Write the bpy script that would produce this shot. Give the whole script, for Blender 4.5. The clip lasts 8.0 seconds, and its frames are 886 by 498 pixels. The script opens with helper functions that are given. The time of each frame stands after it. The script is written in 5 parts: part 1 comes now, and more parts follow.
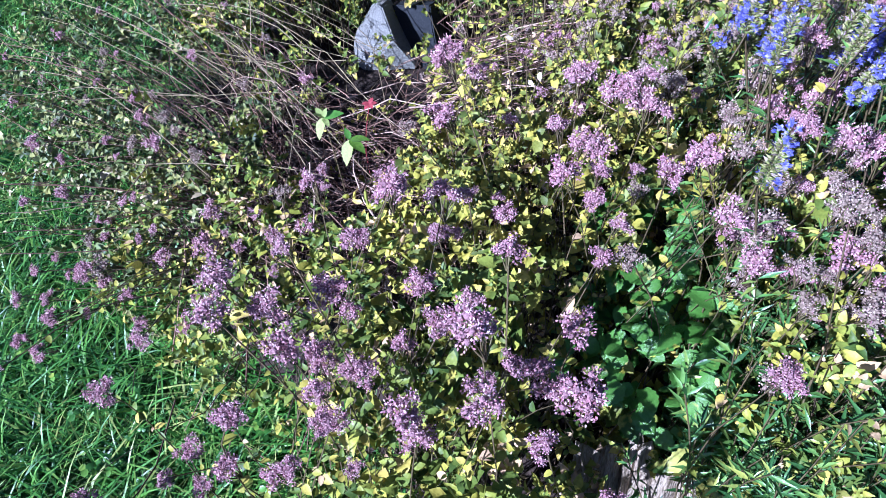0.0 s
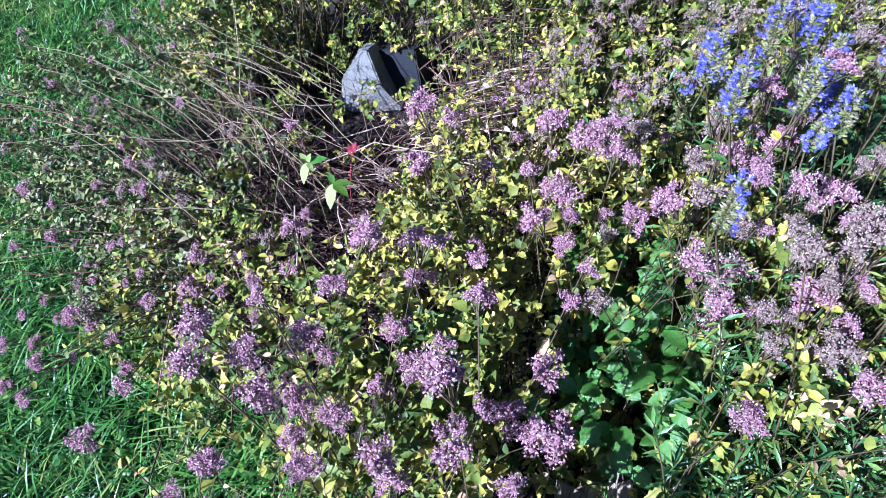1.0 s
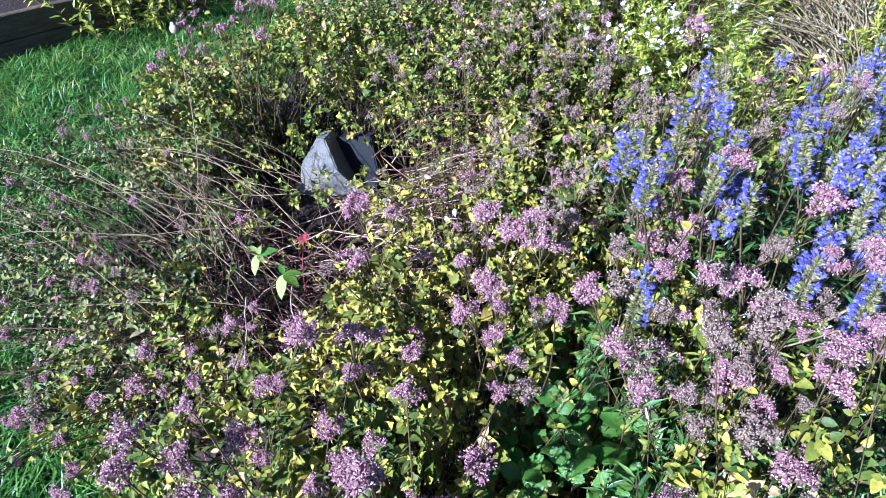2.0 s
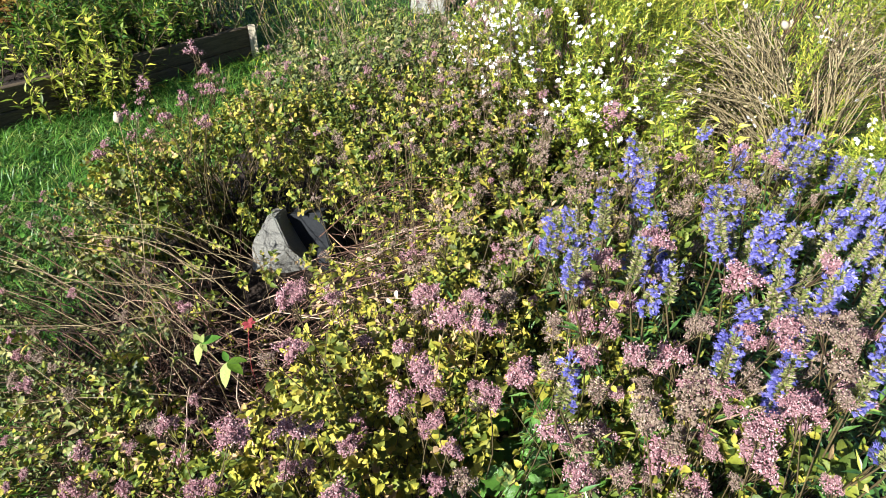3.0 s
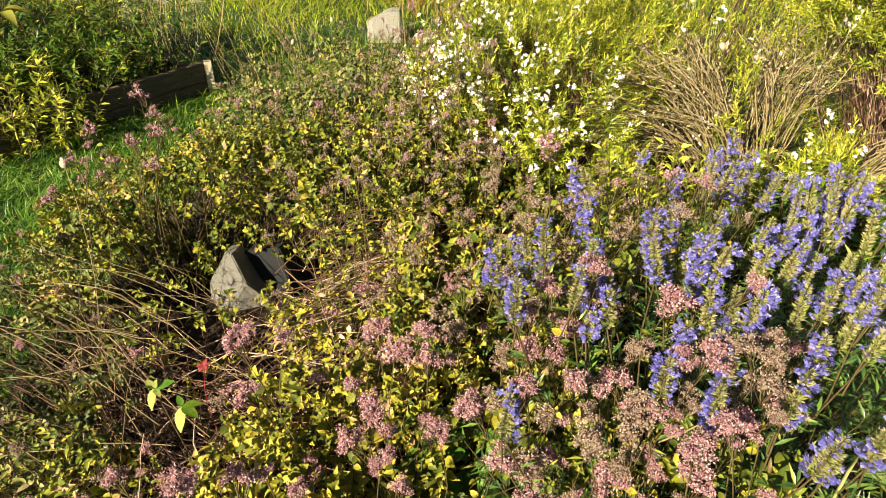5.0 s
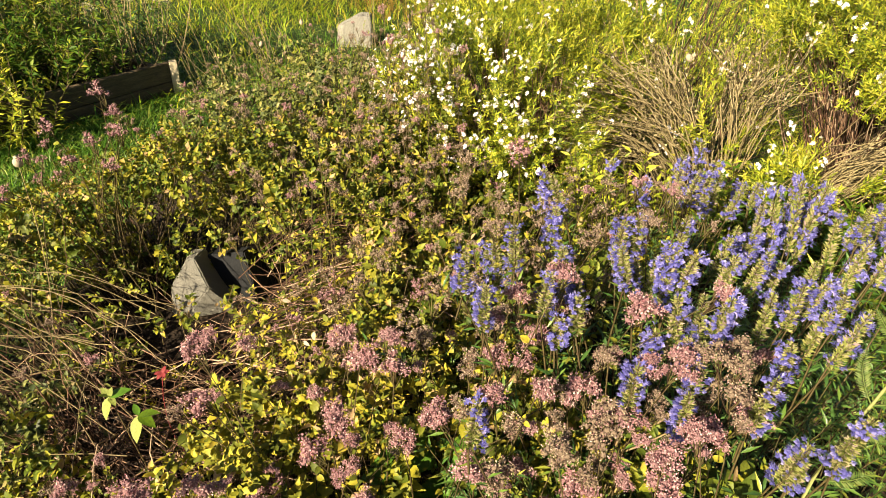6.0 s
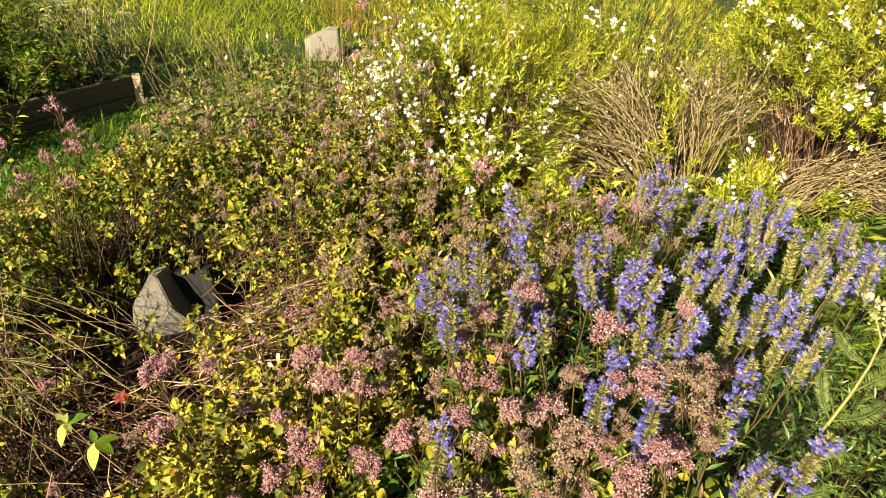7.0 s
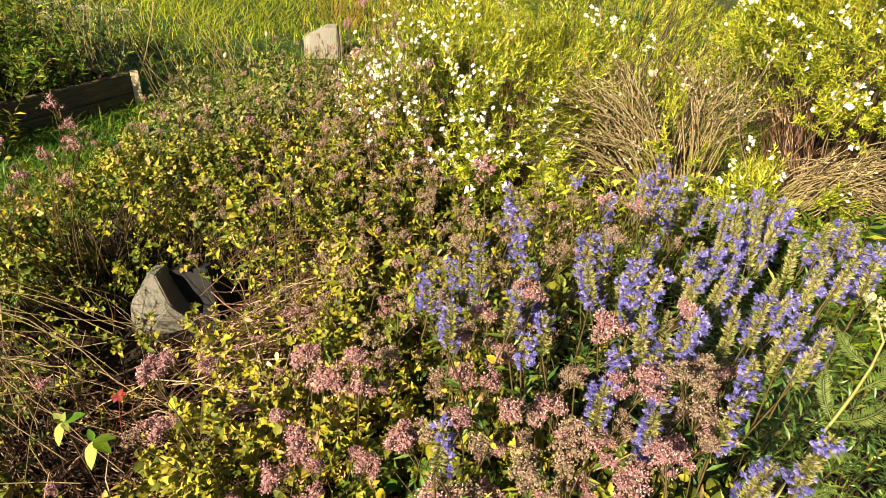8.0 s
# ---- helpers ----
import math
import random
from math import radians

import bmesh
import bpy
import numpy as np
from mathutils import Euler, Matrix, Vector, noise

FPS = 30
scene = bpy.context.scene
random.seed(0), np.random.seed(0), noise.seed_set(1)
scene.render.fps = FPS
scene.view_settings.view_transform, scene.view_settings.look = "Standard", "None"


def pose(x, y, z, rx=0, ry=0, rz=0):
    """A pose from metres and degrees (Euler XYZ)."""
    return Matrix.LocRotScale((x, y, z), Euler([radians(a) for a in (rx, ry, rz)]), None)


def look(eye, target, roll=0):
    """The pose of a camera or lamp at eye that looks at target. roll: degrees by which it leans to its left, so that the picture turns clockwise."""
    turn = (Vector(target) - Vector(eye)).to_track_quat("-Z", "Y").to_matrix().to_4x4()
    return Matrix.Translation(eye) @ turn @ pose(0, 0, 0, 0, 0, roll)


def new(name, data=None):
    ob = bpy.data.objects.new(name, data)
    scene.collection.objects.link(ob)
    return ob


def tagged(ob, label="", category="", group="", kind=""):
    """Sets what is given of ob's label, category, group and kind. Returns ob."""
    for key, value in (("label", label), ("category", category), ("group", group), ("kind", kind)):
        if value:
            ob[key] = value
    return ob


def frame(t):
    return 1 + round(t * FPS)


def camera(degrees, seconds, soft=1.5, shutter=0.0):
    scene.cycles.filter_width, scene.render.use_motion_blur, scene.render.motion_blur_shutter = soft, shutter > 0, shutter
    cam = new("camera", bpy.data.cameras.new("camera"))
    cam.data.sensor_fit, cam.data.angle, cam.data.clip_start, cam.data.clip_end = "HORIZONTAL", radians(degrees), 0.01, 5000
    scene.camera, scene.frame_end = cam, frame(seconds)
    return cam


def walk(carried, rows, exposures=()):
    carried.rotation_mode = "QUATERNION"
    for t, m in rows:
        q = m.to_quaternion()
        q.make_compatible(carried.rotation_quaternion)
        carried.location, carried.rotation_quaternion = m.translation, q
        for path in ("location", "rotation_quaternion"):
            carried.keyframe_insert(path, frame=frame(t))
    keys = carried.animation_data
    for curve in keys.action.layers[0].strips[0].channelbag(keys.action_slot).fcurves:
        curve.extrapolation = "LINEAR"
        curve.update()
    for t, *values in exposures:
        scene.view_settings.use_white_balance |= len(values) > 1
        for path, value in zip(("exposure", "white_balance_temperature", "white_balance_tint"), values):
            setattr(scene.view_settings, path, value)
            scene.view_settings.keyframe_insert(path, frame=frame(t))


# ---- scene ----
cam = camera(68.6, 8.0, soft=0.9)
PATH = [
    (0, (-0.042, -0.028, 1.065), (-0.471, 1.24, -0.42), 2.3),
    (0.5, (-0.03, -0.026, 1.076), (-0.463, 1.285, -0.371), 2.6),
    (1, (-0.02, -0.024, 1.09), (-0.464, 1.315, -0.328), 1.9),
    (1.5, (0.003, -0.017, 1.114), (-0.455, 1.391, -0.231), 0.9),
    (1.7, (0.013, -0.014, 1.122), (-0.435, 1.431, -0.187), 1.3),
    (2.8, (0.06, 0.013, 1.158), (-0.325, 1.597, -0.002), 0.5),
    (3, (0.064, 0.016, 1.165), (-0.306, 1.631, 0.046), 0.9),
    (3.5, (0.071, 0.02, 1.191), (-0.322, 1.681, 0.148), -0.2),
    (4, (0.081, 0.016, 1.204), (-0.283, 1.713, 0.21), 0.5),
    (4.5, (0.088, 0.013, 1.191), (-0.228, 1.693, 0.152), 0.9),
    (5, (0.097, 0.021, 1.183), (-0.196, 1.691, 0.123), -0.2),
    (5.2, (0.098, 0.023, 1.18), (-0.157, 1.706, 0.13), 0.6),
    (6.3, (0.096, 0.037, 1.175), (-0.063, 1.741, 0.14), 3.0),
    (6.5, (0.101, 0.04, 1.179), (-0.003, 1.764, 0.17), 3.2),
    (7, (0.101, 0.041, 1.18), (-0.012, 1.766, 0.174), 3.1),
    (7.5, (0.101, 0.042, 1.18), (-0.022, 1.764, 0.17), 3.0),
    (8, (0.099, 0.045, 1.179), (-0.009, 1.768, 0.168), 3.3),
]
# seconds, stops, kelvin, tint
EXPOSURES = [
    (0.0, 1.57, 4420, 29),
    (1.7, 1.56, 4480, 27),
    (2.8, 1.44, 5500, 14),
    (3.3, 1.42, 6350, 12),
    (4.5, 1.37, 7700, 11),
    (8.0, 1.29, 8900, 13),
]
walk(cam, [(t, look(eye, goal, roll)) for t, eye, goal, roll in PATH], EXPOSURES)

# ---- light: low morning sun from behind the camera's left shoulder ----
SUN_FROM = Vector((-0.50, -0.866, 0.0))
SUN_HEIGHT = radians(28)
world = bpy.data.worlds.new("sky")
scene.world = world
world.use_nodes = True
wn = world.node_tree
wn.nodes.clear()
sky = wn.nodes.new("ShaderNodeTexSky")
sky.sky_type = "NISHITA"
sky.sun_disc = False
sky.sun_elevation = SUN_HEIGHT
sky.air_density = 0.45
sky.dust_density = 0.4
sky.sun_rotation = math.atan2(SUN_FROM.x, SUN_FROM.y)
back = wn.nodes.new("ShaderNodeBackground")
back.inputs["Strength"].default_value = 0.05
wout = wn.nodes.new("ShaderNodeOutputWorld")
wn.links.new(sky.outputs[0], back.inputs[0])
wn.links.new(back.outputs[0], wout.inputs[0])

sun = new("sun", bpy.data.lights.new("sun", "SUN"))
sun.data.energy = 5.0
sun.data.angle = radians(0.53)
sun.data.color = (1.0, 0.93, 0.80)
sun_eye = SUN_FROM * math.cos(SUN_HEIGHT) * 10 + Vector((0, 0, 10 * math.sin(SUN_HEIGHT)))
sun.matrix_world = look(sun_eye, (0, 0, 0))


# ---- materials ----
def material(name):
    m = bpy.data.materials.new(name)
    m.use_nodes = True
    m.node_tree.nodes.clear()
    return m, m.node_tree.nodes, m.node_tree.links


def ramp(nodes, links, source, colours):
    r = nodes.new("ShaderNodeValToRGB")
    el = r.color_ramp.elements
    while len(el) < len(colours):
        el.new(0.5)
    for e, (at, c) in zip(el, colours):
        e.position = at
        e.color = (*c, 1)
    links.new(source, r.inputs[0])
    return r.outputs[0]


def leafy(name, colours, glow=0.14, rough=0.6, grain=260.0, spread=0.35, gloss=0.25, tone_scale=0.7, patch=0.0, mottle=None):
    """Thin plant tissue: each island takes its own colour, patches of growth share a tone; light shines through it.
    mottle: colour, noise scale and threshold of blotches on the blades."""
    m, n, k = material(name)
    geo = n.new("ShaderNodeNewGeometry")
    source = geo.outputs["Random Per Island"]
    if patch:
        wide = n.new("ShaderNodeTexNoise")
        wide.inputs["Scale"].default_value = 6.5
        wide.inputs["Detail"].default_value = 2
        k.new(geo.outputs["Position"], wide.inputs["Vector"])
        shift = n.new("ShaderNodeMapRange")
        shift.inputs["From Min"].default_value = 0.3
        shift.inputs["From Max"].default_value = 0.7
        shift.inputs["To Min"].default_value = -patch
        shift.inputs["To Max"].default_value = patch
        k.new(wide.outputs[0], shift.inputs[0])
        both = n.new("ShaderNodeMath")
        both.use_clamp = True
        k.new(source, both.inputs[0])
        k.new(shift.outputs[0], both.inputs[1])
        source = both.outputs[0]
    tone = ramp(n, k, source, colours)
    tex = n.new("ShaderNodeTexNoise")
    tex.inputs["Scale"].default_value = grain
    tex.inputs["Detail"].default_value = 3
    co = n.new("ShaderNodeTexCoord")
    if mottle:
        spot = n.new("ShaderNodeTexNoise")
        spot.inputs["Scale"].default_value = mottle[1]
        spot.inputs["Detail"].default_value = 4
        k.new(geo.outputs["Position"], spot.inputs["Vector"])
        edge = n.new("ShaderNodeMapRange")
        edge.inputs["From Min"].default_value = mottle[2]
        edge.inputs["From Max"].default_value = mottle[2] + 0.08
        k.new(spot.outputs[0], edge.inputs[0])
        blot = n.new("ShaderNodeMix")
        blot.data_type = "RGBA"
        k.new(edge.outputs[0], blot.inputs[0])
        k.new(tone, blot.inputs[6])
        blot.inputs[7].default_value = (*mottle[0], 1)
        tone = blot.outputs[2]
    k.new(co.outputs["Object"], tex.inputs["Vector"])
    big = n.new("ShaderNodeTexNoise")
    big.inputs["Scale"].default_value = 9.0
    k.new(co.outputs["Object"], big.inputs["Vector"])
    add = n.new("ShaderNodeMath")
    add.operation = "ADD"
    k.new(tex.outputs[0], add.inputs[0])
    k.new(big.outputs[0], add.inputs[1])
    val = n.new("ShaderNodeMapRange")
    val.inputs["From Min"].default_value = 0.6
    val.inputs["From Max"].default_value = 1.4
    val.inputs["To Min"].default_value = (1 - spread) * tone_scale
    val.inputs["To Max"].default_value = (1 + spread) * tone_scale
    k.new(add.outputs[0], val.inputs[0])
    hsv = n.new("ShaderNodeHueSaturation")
    k.new(tone, hsv.inputs["Color"])
    k.new(val.outputs[0], hsv.inputs["Value"])
    b = n.new("ShaderNodeBsdfPrincipled")
    b.inputs["Roughness"].default_value = rough
    b.inputs["Specular IOR Level"].default_value = gloss
    k.new(hsv.outputs[0], b.inputs["Base Color"])
    t = n.new("ShaderNodeBsdfTranslucent")
    k.new(hsv.outputs[0], t.inputs[0])
    mix = n.new("ShaderNodeMixShader")
    mix.inputs[0].default_value = glow
    k.new(b.outputs[0], mix.inputs[1])
    k.new(t.outputs[0], mix.inputs[2])
    bump = n.new("ShaderNodeBump")
    bump.inputs["Strength"].default_value = 0.35
    bump.inputs["Distance"].default_value = 0.002
    k.new(tex.outputs[0], bump.inputs["Height"])
    k.new(bump.outputs[0], b.inputs["Normal"])
    out = n.new("ShaderNodeOutputMaterial")
    k.new(mix.outputs[0], out.inputs[0])
    return m


def solid(name, colours, scale=8.0, rough=0.8, bump=0.5, distance=0.004, stretch=(1, 1, 1), fine=6.0, per_island=False):
    """Opaque matter: two scales of noise through a ramp, with relief."""
    m, n, k = material(name)
    co = n.new("ShaderNodeTexCoord")
    mp = n.new("ShaderNodeMapping")
    mp.inputs["Scale"].default_value = stretch
    k.new(co.outputs["Object"], mp.inputs[0])
    a = n.new("ShaderNodeTexNoise")
    a.inputs["Scale"].default_value = scale
    a.inputs["Detail"].default_value = 6
    k.new(mp.outputs[0], a.inputs["Vector"])
    f = n.new("ShaderNodeTexNoise")
    f.inputs["Scale"].default_value = scale * fine
    f.inputs["Detail"].default_value = 4
    k.new(mp.outputs[0], f.inputs["Vector"])
    mixv = n.new("ShaderNodeMath")
    mixv.operation = "MULTIPLY_ADD"
    mixv.inputs[1].default_value = 0.5
    k.new(f.outputs[0], mixv.inputs[0])
    half = n.new("ShaderNodeMath")
    half.operation = "MULTIPLY"
    half.inputs[1].default_value = 0.5
    if per_island:
        geo = n.new("ShaderNodeNewGeometry")
        k.new(geo.outputs["Random Per Island"], half.inputs[0])
    else:
        k.new(a.outputs[0], half.inputs[0])
    k.new(half.outputs[0], mixv.inputs[2])
    tone = ramp(n, k, mixv.outputs[0], colours)
    b = n.new("ShaderNodeBsdfPrincipled")
    b.inputs["Roughness"].default_value = rough
    b.inputs["Specular IOR Level"].default_value = 0.3
    k.new(tone, b.inputs["Base Color"])
    bp = n.new("ShaderNodeBump")
    bp.inputs["Strength"].default_value = bump
    bp.inputs["Distance"].default_value = distance
    k.new(f.outputs[0], bp.inputs["Height"])
    k.new(bp.outputs[0], b.inputs["Normal"])
    out = n.new("ShaderNodeOutputMaterial")
    k.new(b.outputs[0], out.inputs[0])
    return m


SOIL = solid("garden_soil", [(0.3, (0.010, 0.007, 0.005)), (0.55, (0.03, 0.02, 0.013)), (0.75, (0.07, 0.05, 0.03))], 14, 0.95, 1.0, 0.01)
TURF = solid("turf_floor", [(0.3, (0.015, 0.028, 0.008)), (0.5, (0.03, 0.06, 0.012)), (0.7, (0.07, 0.10, 0.02))], 3, 0.95, 1.0, 0.01, fine=25)
GRASS = leafy("grass", [(0.0, (0.03, 0.11, 0.015)), (0.45, (0.085, 0.24, 0.027)), (0.8, (0.18, 0.365, 0.044)), (0.97, (0.40, 0.46, 0.11))], 0.28, 0.42, 90, 0.2, 0.4, 0.84, patch=0.18)
YELLOW_GRASS = leafy("sunlit_yellow_grass", [(0.0, (0.14, 0.28, 0.018)), (0.5, (0.33, 0.46, 0.03)), (0.85, (0.52, 0.54, 0.06)), (1.0, (0.58, 0.40, 0.06))], 0.35, 0.5, 60, 0.2, 0.3, 0.95)
STRAW = solid("dry_straw", [(0.28, (0.06, 0.042, 0.022)), (0.45, (0.16, 0.12, 0.06)), (0.6, (0.30, 0.24, 0.13)), (0.72, (0.50, 0.43, 0.28))], 30, 0.7, 0.3, 0.001, per_island=True)
TWIG = solid("dead_brown_stem", [(0.3, (0.028, 0.014, 0.009)), (0.45, (0.085, 0.044, 0.027)), (0.6, (0.21, 0.125, 0.08)), (0.72, (0.46, 0.34, 0.24))], 60, 0.75, 0.4, 0.001, per_island=True)
DEADWOOD = solid("dead_savory_stem", [(0.28, (0.028, 0.021, 0.011)), (0.42, (0.105, 0.083, 0.04)), (0.56, (0.265, 0.215, 0.11)), (0.72, (0.45, 0.39, 0.24))], 40, 0.75, 0.3, 0.001, per_island=True)
STEM = solid("green_brown_stem", [(0.3, (0.03, 0.018, 0.011)), (0.5, (0.065, 0.045, 0.02)), (0.7, (0.13, 0.115, 0.045))], 40, 0.6, 0.2, 0.001, per_island=True)
OREGANO_LEAF = leafy("oregano_leaf", [(0.0, (0.042, 0.072, 0.012)), (0.35, (0.11, 0.15, 0.021)), (0.62, (0.205, 0.225, 0.028)), (0.84, (0.31, 0.29, 0.036)), (0.96, (0.40, 0.325, 0.06)), (1.0, (0.40, 0.28, 0.14))], 0.12, gloss=0.22, rough=0.5, tone_scale=1.05, patch=0.22)
YELLOW_LEAF = leafy("yellowing_oregano_leaf", [(0.0, (0.06, 0.08, 0.014)), (0.3, (0.155, 0.17, 0.026)), (0.6, (0.275, 0.26, 0.034)), (0.86, (0.40, 0.335, 0.046)), (0.97, (0.46, 0.36, 0.08)), (1.0, (0.42, 0.29, 0.16))], 0.12, gloss=0.2, rough=0.5, tone_scale=1.1, patch=0.25)
DULL_LEAF = leafy("dull_oregano_leaf", [(0.0, (0.04, 0.06, 0.02)), (0.45, (0.10, 0.13, 0.034)), (0.75, (0.185, 0.205, 0.052)), (0.92, (0.29, 0.27, 0.08)), (1.0, (0.33, 0.27, 0.15))], 0.12, gloss=0.25, rough=0.5, tone_scale=1.0, patch=0.2)
MINT_LEAF = leafy("broad_green_leaf", [(0.0, (0.035, 0.11, 0.016)), (0.5, (0.075, 0.20, 0.026)), (0.9, (0.16, 0.31, 0.035)), (1.0, (0.30, 0.38, 0.045))], 0.25, 0.32, 150, 0.3, 0.6, 0.95, mottle=((0.50, 0.46, 0.05), 42.0, 0.64))
MOTTLED_LEAF = leafy("mottled_yellow_leaf", [(0.0, (0.17, 0.24, 0.04)), (0.5, (0.36, 0.37, 0.065)), (1.0, (0.54, 0.48, 0.14))], 0.25, 0.42, 150, 0.3, 0.4, 0.9, mottle=((0.07, 0.135, 0.025), 38.0, 0.49))
SHRIVELLED_LEAF = leafy("shrivelled_grey_leaf", [(0.0, (0.03, 0.027, 0.027)), (0.6, (0.08, 0.07, 0.062)), (1.0, (0.17, 0.135, 0.10))], 0.1, 0.7, 150, 0.3, 0.2, 0.9)
BRACT = leafy("purple_bract", [(0.0, (0.203, 0.0791, 0.0938)), (0.35, (0.435, 0.215, 0.243)), (0.75, (0.627, 0.39, 0.407)), (1.0, (0.768, 0.599, 0.565))], 0.15, 0.75, 16, 0.3, 0.15, 0.90, patch=0.12)
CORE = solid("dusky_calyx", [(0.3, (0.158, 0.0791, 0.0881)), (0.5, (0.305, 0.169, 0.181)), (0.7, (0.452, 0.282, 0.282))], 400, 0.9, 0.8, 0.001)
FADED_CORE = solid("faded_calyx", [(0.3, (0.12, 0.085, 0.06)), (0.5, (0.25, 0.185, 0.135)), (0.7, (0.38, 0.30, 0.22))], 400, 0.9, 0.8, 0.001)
FADED_BRACT = leafy("faded_brown_bract", [(0.0, (0.13, 0.09, 0.068)), (0.4, (0.30, 0.22, 0.165)), (0.75, (0.45, 0.355, 0.27)), (1.0, (0.59, 0.51, 0.36))], 0.15, 0.75, 16, 0.3, 0.15, 0.88, patch=0.12)
FLORET = leafy("pale_pink_floret", [(0.0, (0.48, 0.24, 0.26)), (1.0, (0.70, 0.48, 0.47))], 0.25, 0.6, 300, 0.15, 0.2, 0.8)
HYSSOP_BLUE = leafy("hyssop_petal", [(0.0, (0.12, 0.12, 0.44)), (0.5, (0.22, 0.22, 0.66)), (0.85, (0.36, 0.35, 0.80)), (1.0, (0.58, 0.54, 0.82))], 0.35, 0.5, 300, 0.2, 0.2, 0.92)
CALYX = leafy("hyssop_calyx", [(0.0, (0.14, 0.20, 0.045)), (0.35, (0.33, 0.38, 0.104)), (0.65, (0.51, 0.50, 0.189)), (0.85, (0.53, 0.46, 0.297)), (1.0, (0.40, 0.29, 0.333))], 0.22, 0.55, 300, 0.25, 0.2, 0.80)
HYSSOP_LEAF = leafy("hyssop_leaf", [(0.0, (0.035, 0.10, 0.024)), (0.5, (0.075, 0.18, 0.038)), (0.85, (0.16, 0.28, 0.05)), (1.0, (0.36, 0.38, 0.06))], 0.18, 0.36, 260, 0.35, 0.6, 0.9)
SAVORY_LEAF = leafy("savory_leaf", [(0.0, (0.07, 0.12, 0.015)), (0.35, (0.22, 0.295, 0.029)), (0.75, (0.45, 0.485, 0.051)), (1.0, (0.62, 0.57, 0.093))], 0.2, 0.4, 260, 0.35, 0.3, 0.9, patch=0.22)
WHITE_PETAL = leafy("white_petal", [(0.0, (0.75, 0.72, 0.72)), (1.0, (0.85, 0.83, 0.85))], 0.3, 0.5, 300, 0.06, 0.3, 0.95)
# near-black stone tone: the shade beside the pale stone is put into this colour
SHADED_STONE = solid("shade_dark_grey", [(0.3, (0.010, 0.012, 0.014)), (0.55, (0.020, 0.023, 0.026)), (0.75, (0.04, 0.042, 0.044))], 18, 0.75, 0.6, 0.004)
STONE = solid("pale_grey_stone", [(0.3, (0.20, 0.20, 0.178)), (0.5, (0.42, 0.415, 0.365)), (0.7, (0.60, 0.59, 0.51))], 22, 0.9, 1.0, 0.008)
WOOD = solid("weathered_board", [(0.25, (0.04, 0.03, 0.018)), (0.5, (0.10, 0.075, 0.045)), (0.75, (0.19, 0.15, 0.09))], 9, 0.85, 0.7, 0.004, (1, 1, 9))
PALE_WOOD = solid("pale_split_wood", [(0.28, (0.06, 0.042, 0.028)), (0.42, (0.24, 0.185, 0.12)), (0.55, (0.42, 0.345, 0.24)), (0.75, (0.60, 0.52, 0.40))], 16, 0.85, 0.9, 0.006, (5, 5, 1))
# one pale wood tone for the post, much lighter than the boards
POST_WOOD = solid("pale_post_wood", [(0.25, (0.40, 0.33, 0.22)), (0.5, (0.58, 0.50, 0.36)), (0.75, (0.70, 0.63, 0.48))], 16, 0.85, 0.7, 0.004, (5, 5, 1))
DARK_SOIL = solid("raised_bed_soil", [(0.3, (0.012, 0.009, 0.006)), (0.6, (0.04, 0.028, 0.02))], 12, 0.95, 1.0, 0.01)
HERB_LEAF = leafy("light_green_lance_leaf", [(0.0, (0.05, 0.15, 0.02)), (0.5, (0.13, 0.28, 0.03)), (0.85, (0.30, 0.42, 0.05)), (1.0, (0.52, 0.50, 0.08))], 0.28, 0.35, 260, 0.35, 0.25, 0.6)
SAGE_LEAF = leafy("pale_sage_leaf", [(0.0, (0.32, 0.42, 0.10)), (1.0, (0.44, 0.51, 0.15))], 0.3, 0.6)
POD = solid("pale_dry_pod", [(0.3, (0.28, 0.22, 0.15)), (0.6, (0.48, 0.42, 0.31))], 90, 0.8, 0.3, 0.001)
YARROW_LEAF = leafy("yarrow_leaf", [(0.0, (0.14, 0.25, 0.06)), (1.0, (0.34, 0.44, 0.14))], 0.4, 0.5)
YARROW_STEM = leafy("yarrow_stem", [(0.0, (0.34, 0.38, 0.12)), (1.0, (0.48, 0.50, 0.20))], 0.15, 0.6)
RED_LEAF = leafy("red_leaf", [(0.0, (0.26, 0.03, 0.045)), (1.0, (0.42, 0.08, 0.08))])
ORANGE_LEAF = leafy("brown_autumn_leaf", [(0.0, (0.16, 0.075, 0.02)), (0.4, (0.30, 0.16, 0.03)), (0.7, (0.38, 0.27, 0.05)), (1.0, (0.26, 0.30, 0.05))], mottle=((0.30, 0.34, 0.06), 14.0, 0.56))
CREAM = leafy("cream_floret", [(0.0, (0.55, 0.55, 0.30)), (1.0, (0.75, 0.74, 0.55))], 0.3, 0.6, 200, 0.15)

# ---- geometry helpers ----
rng = np.random.default_rng(7)


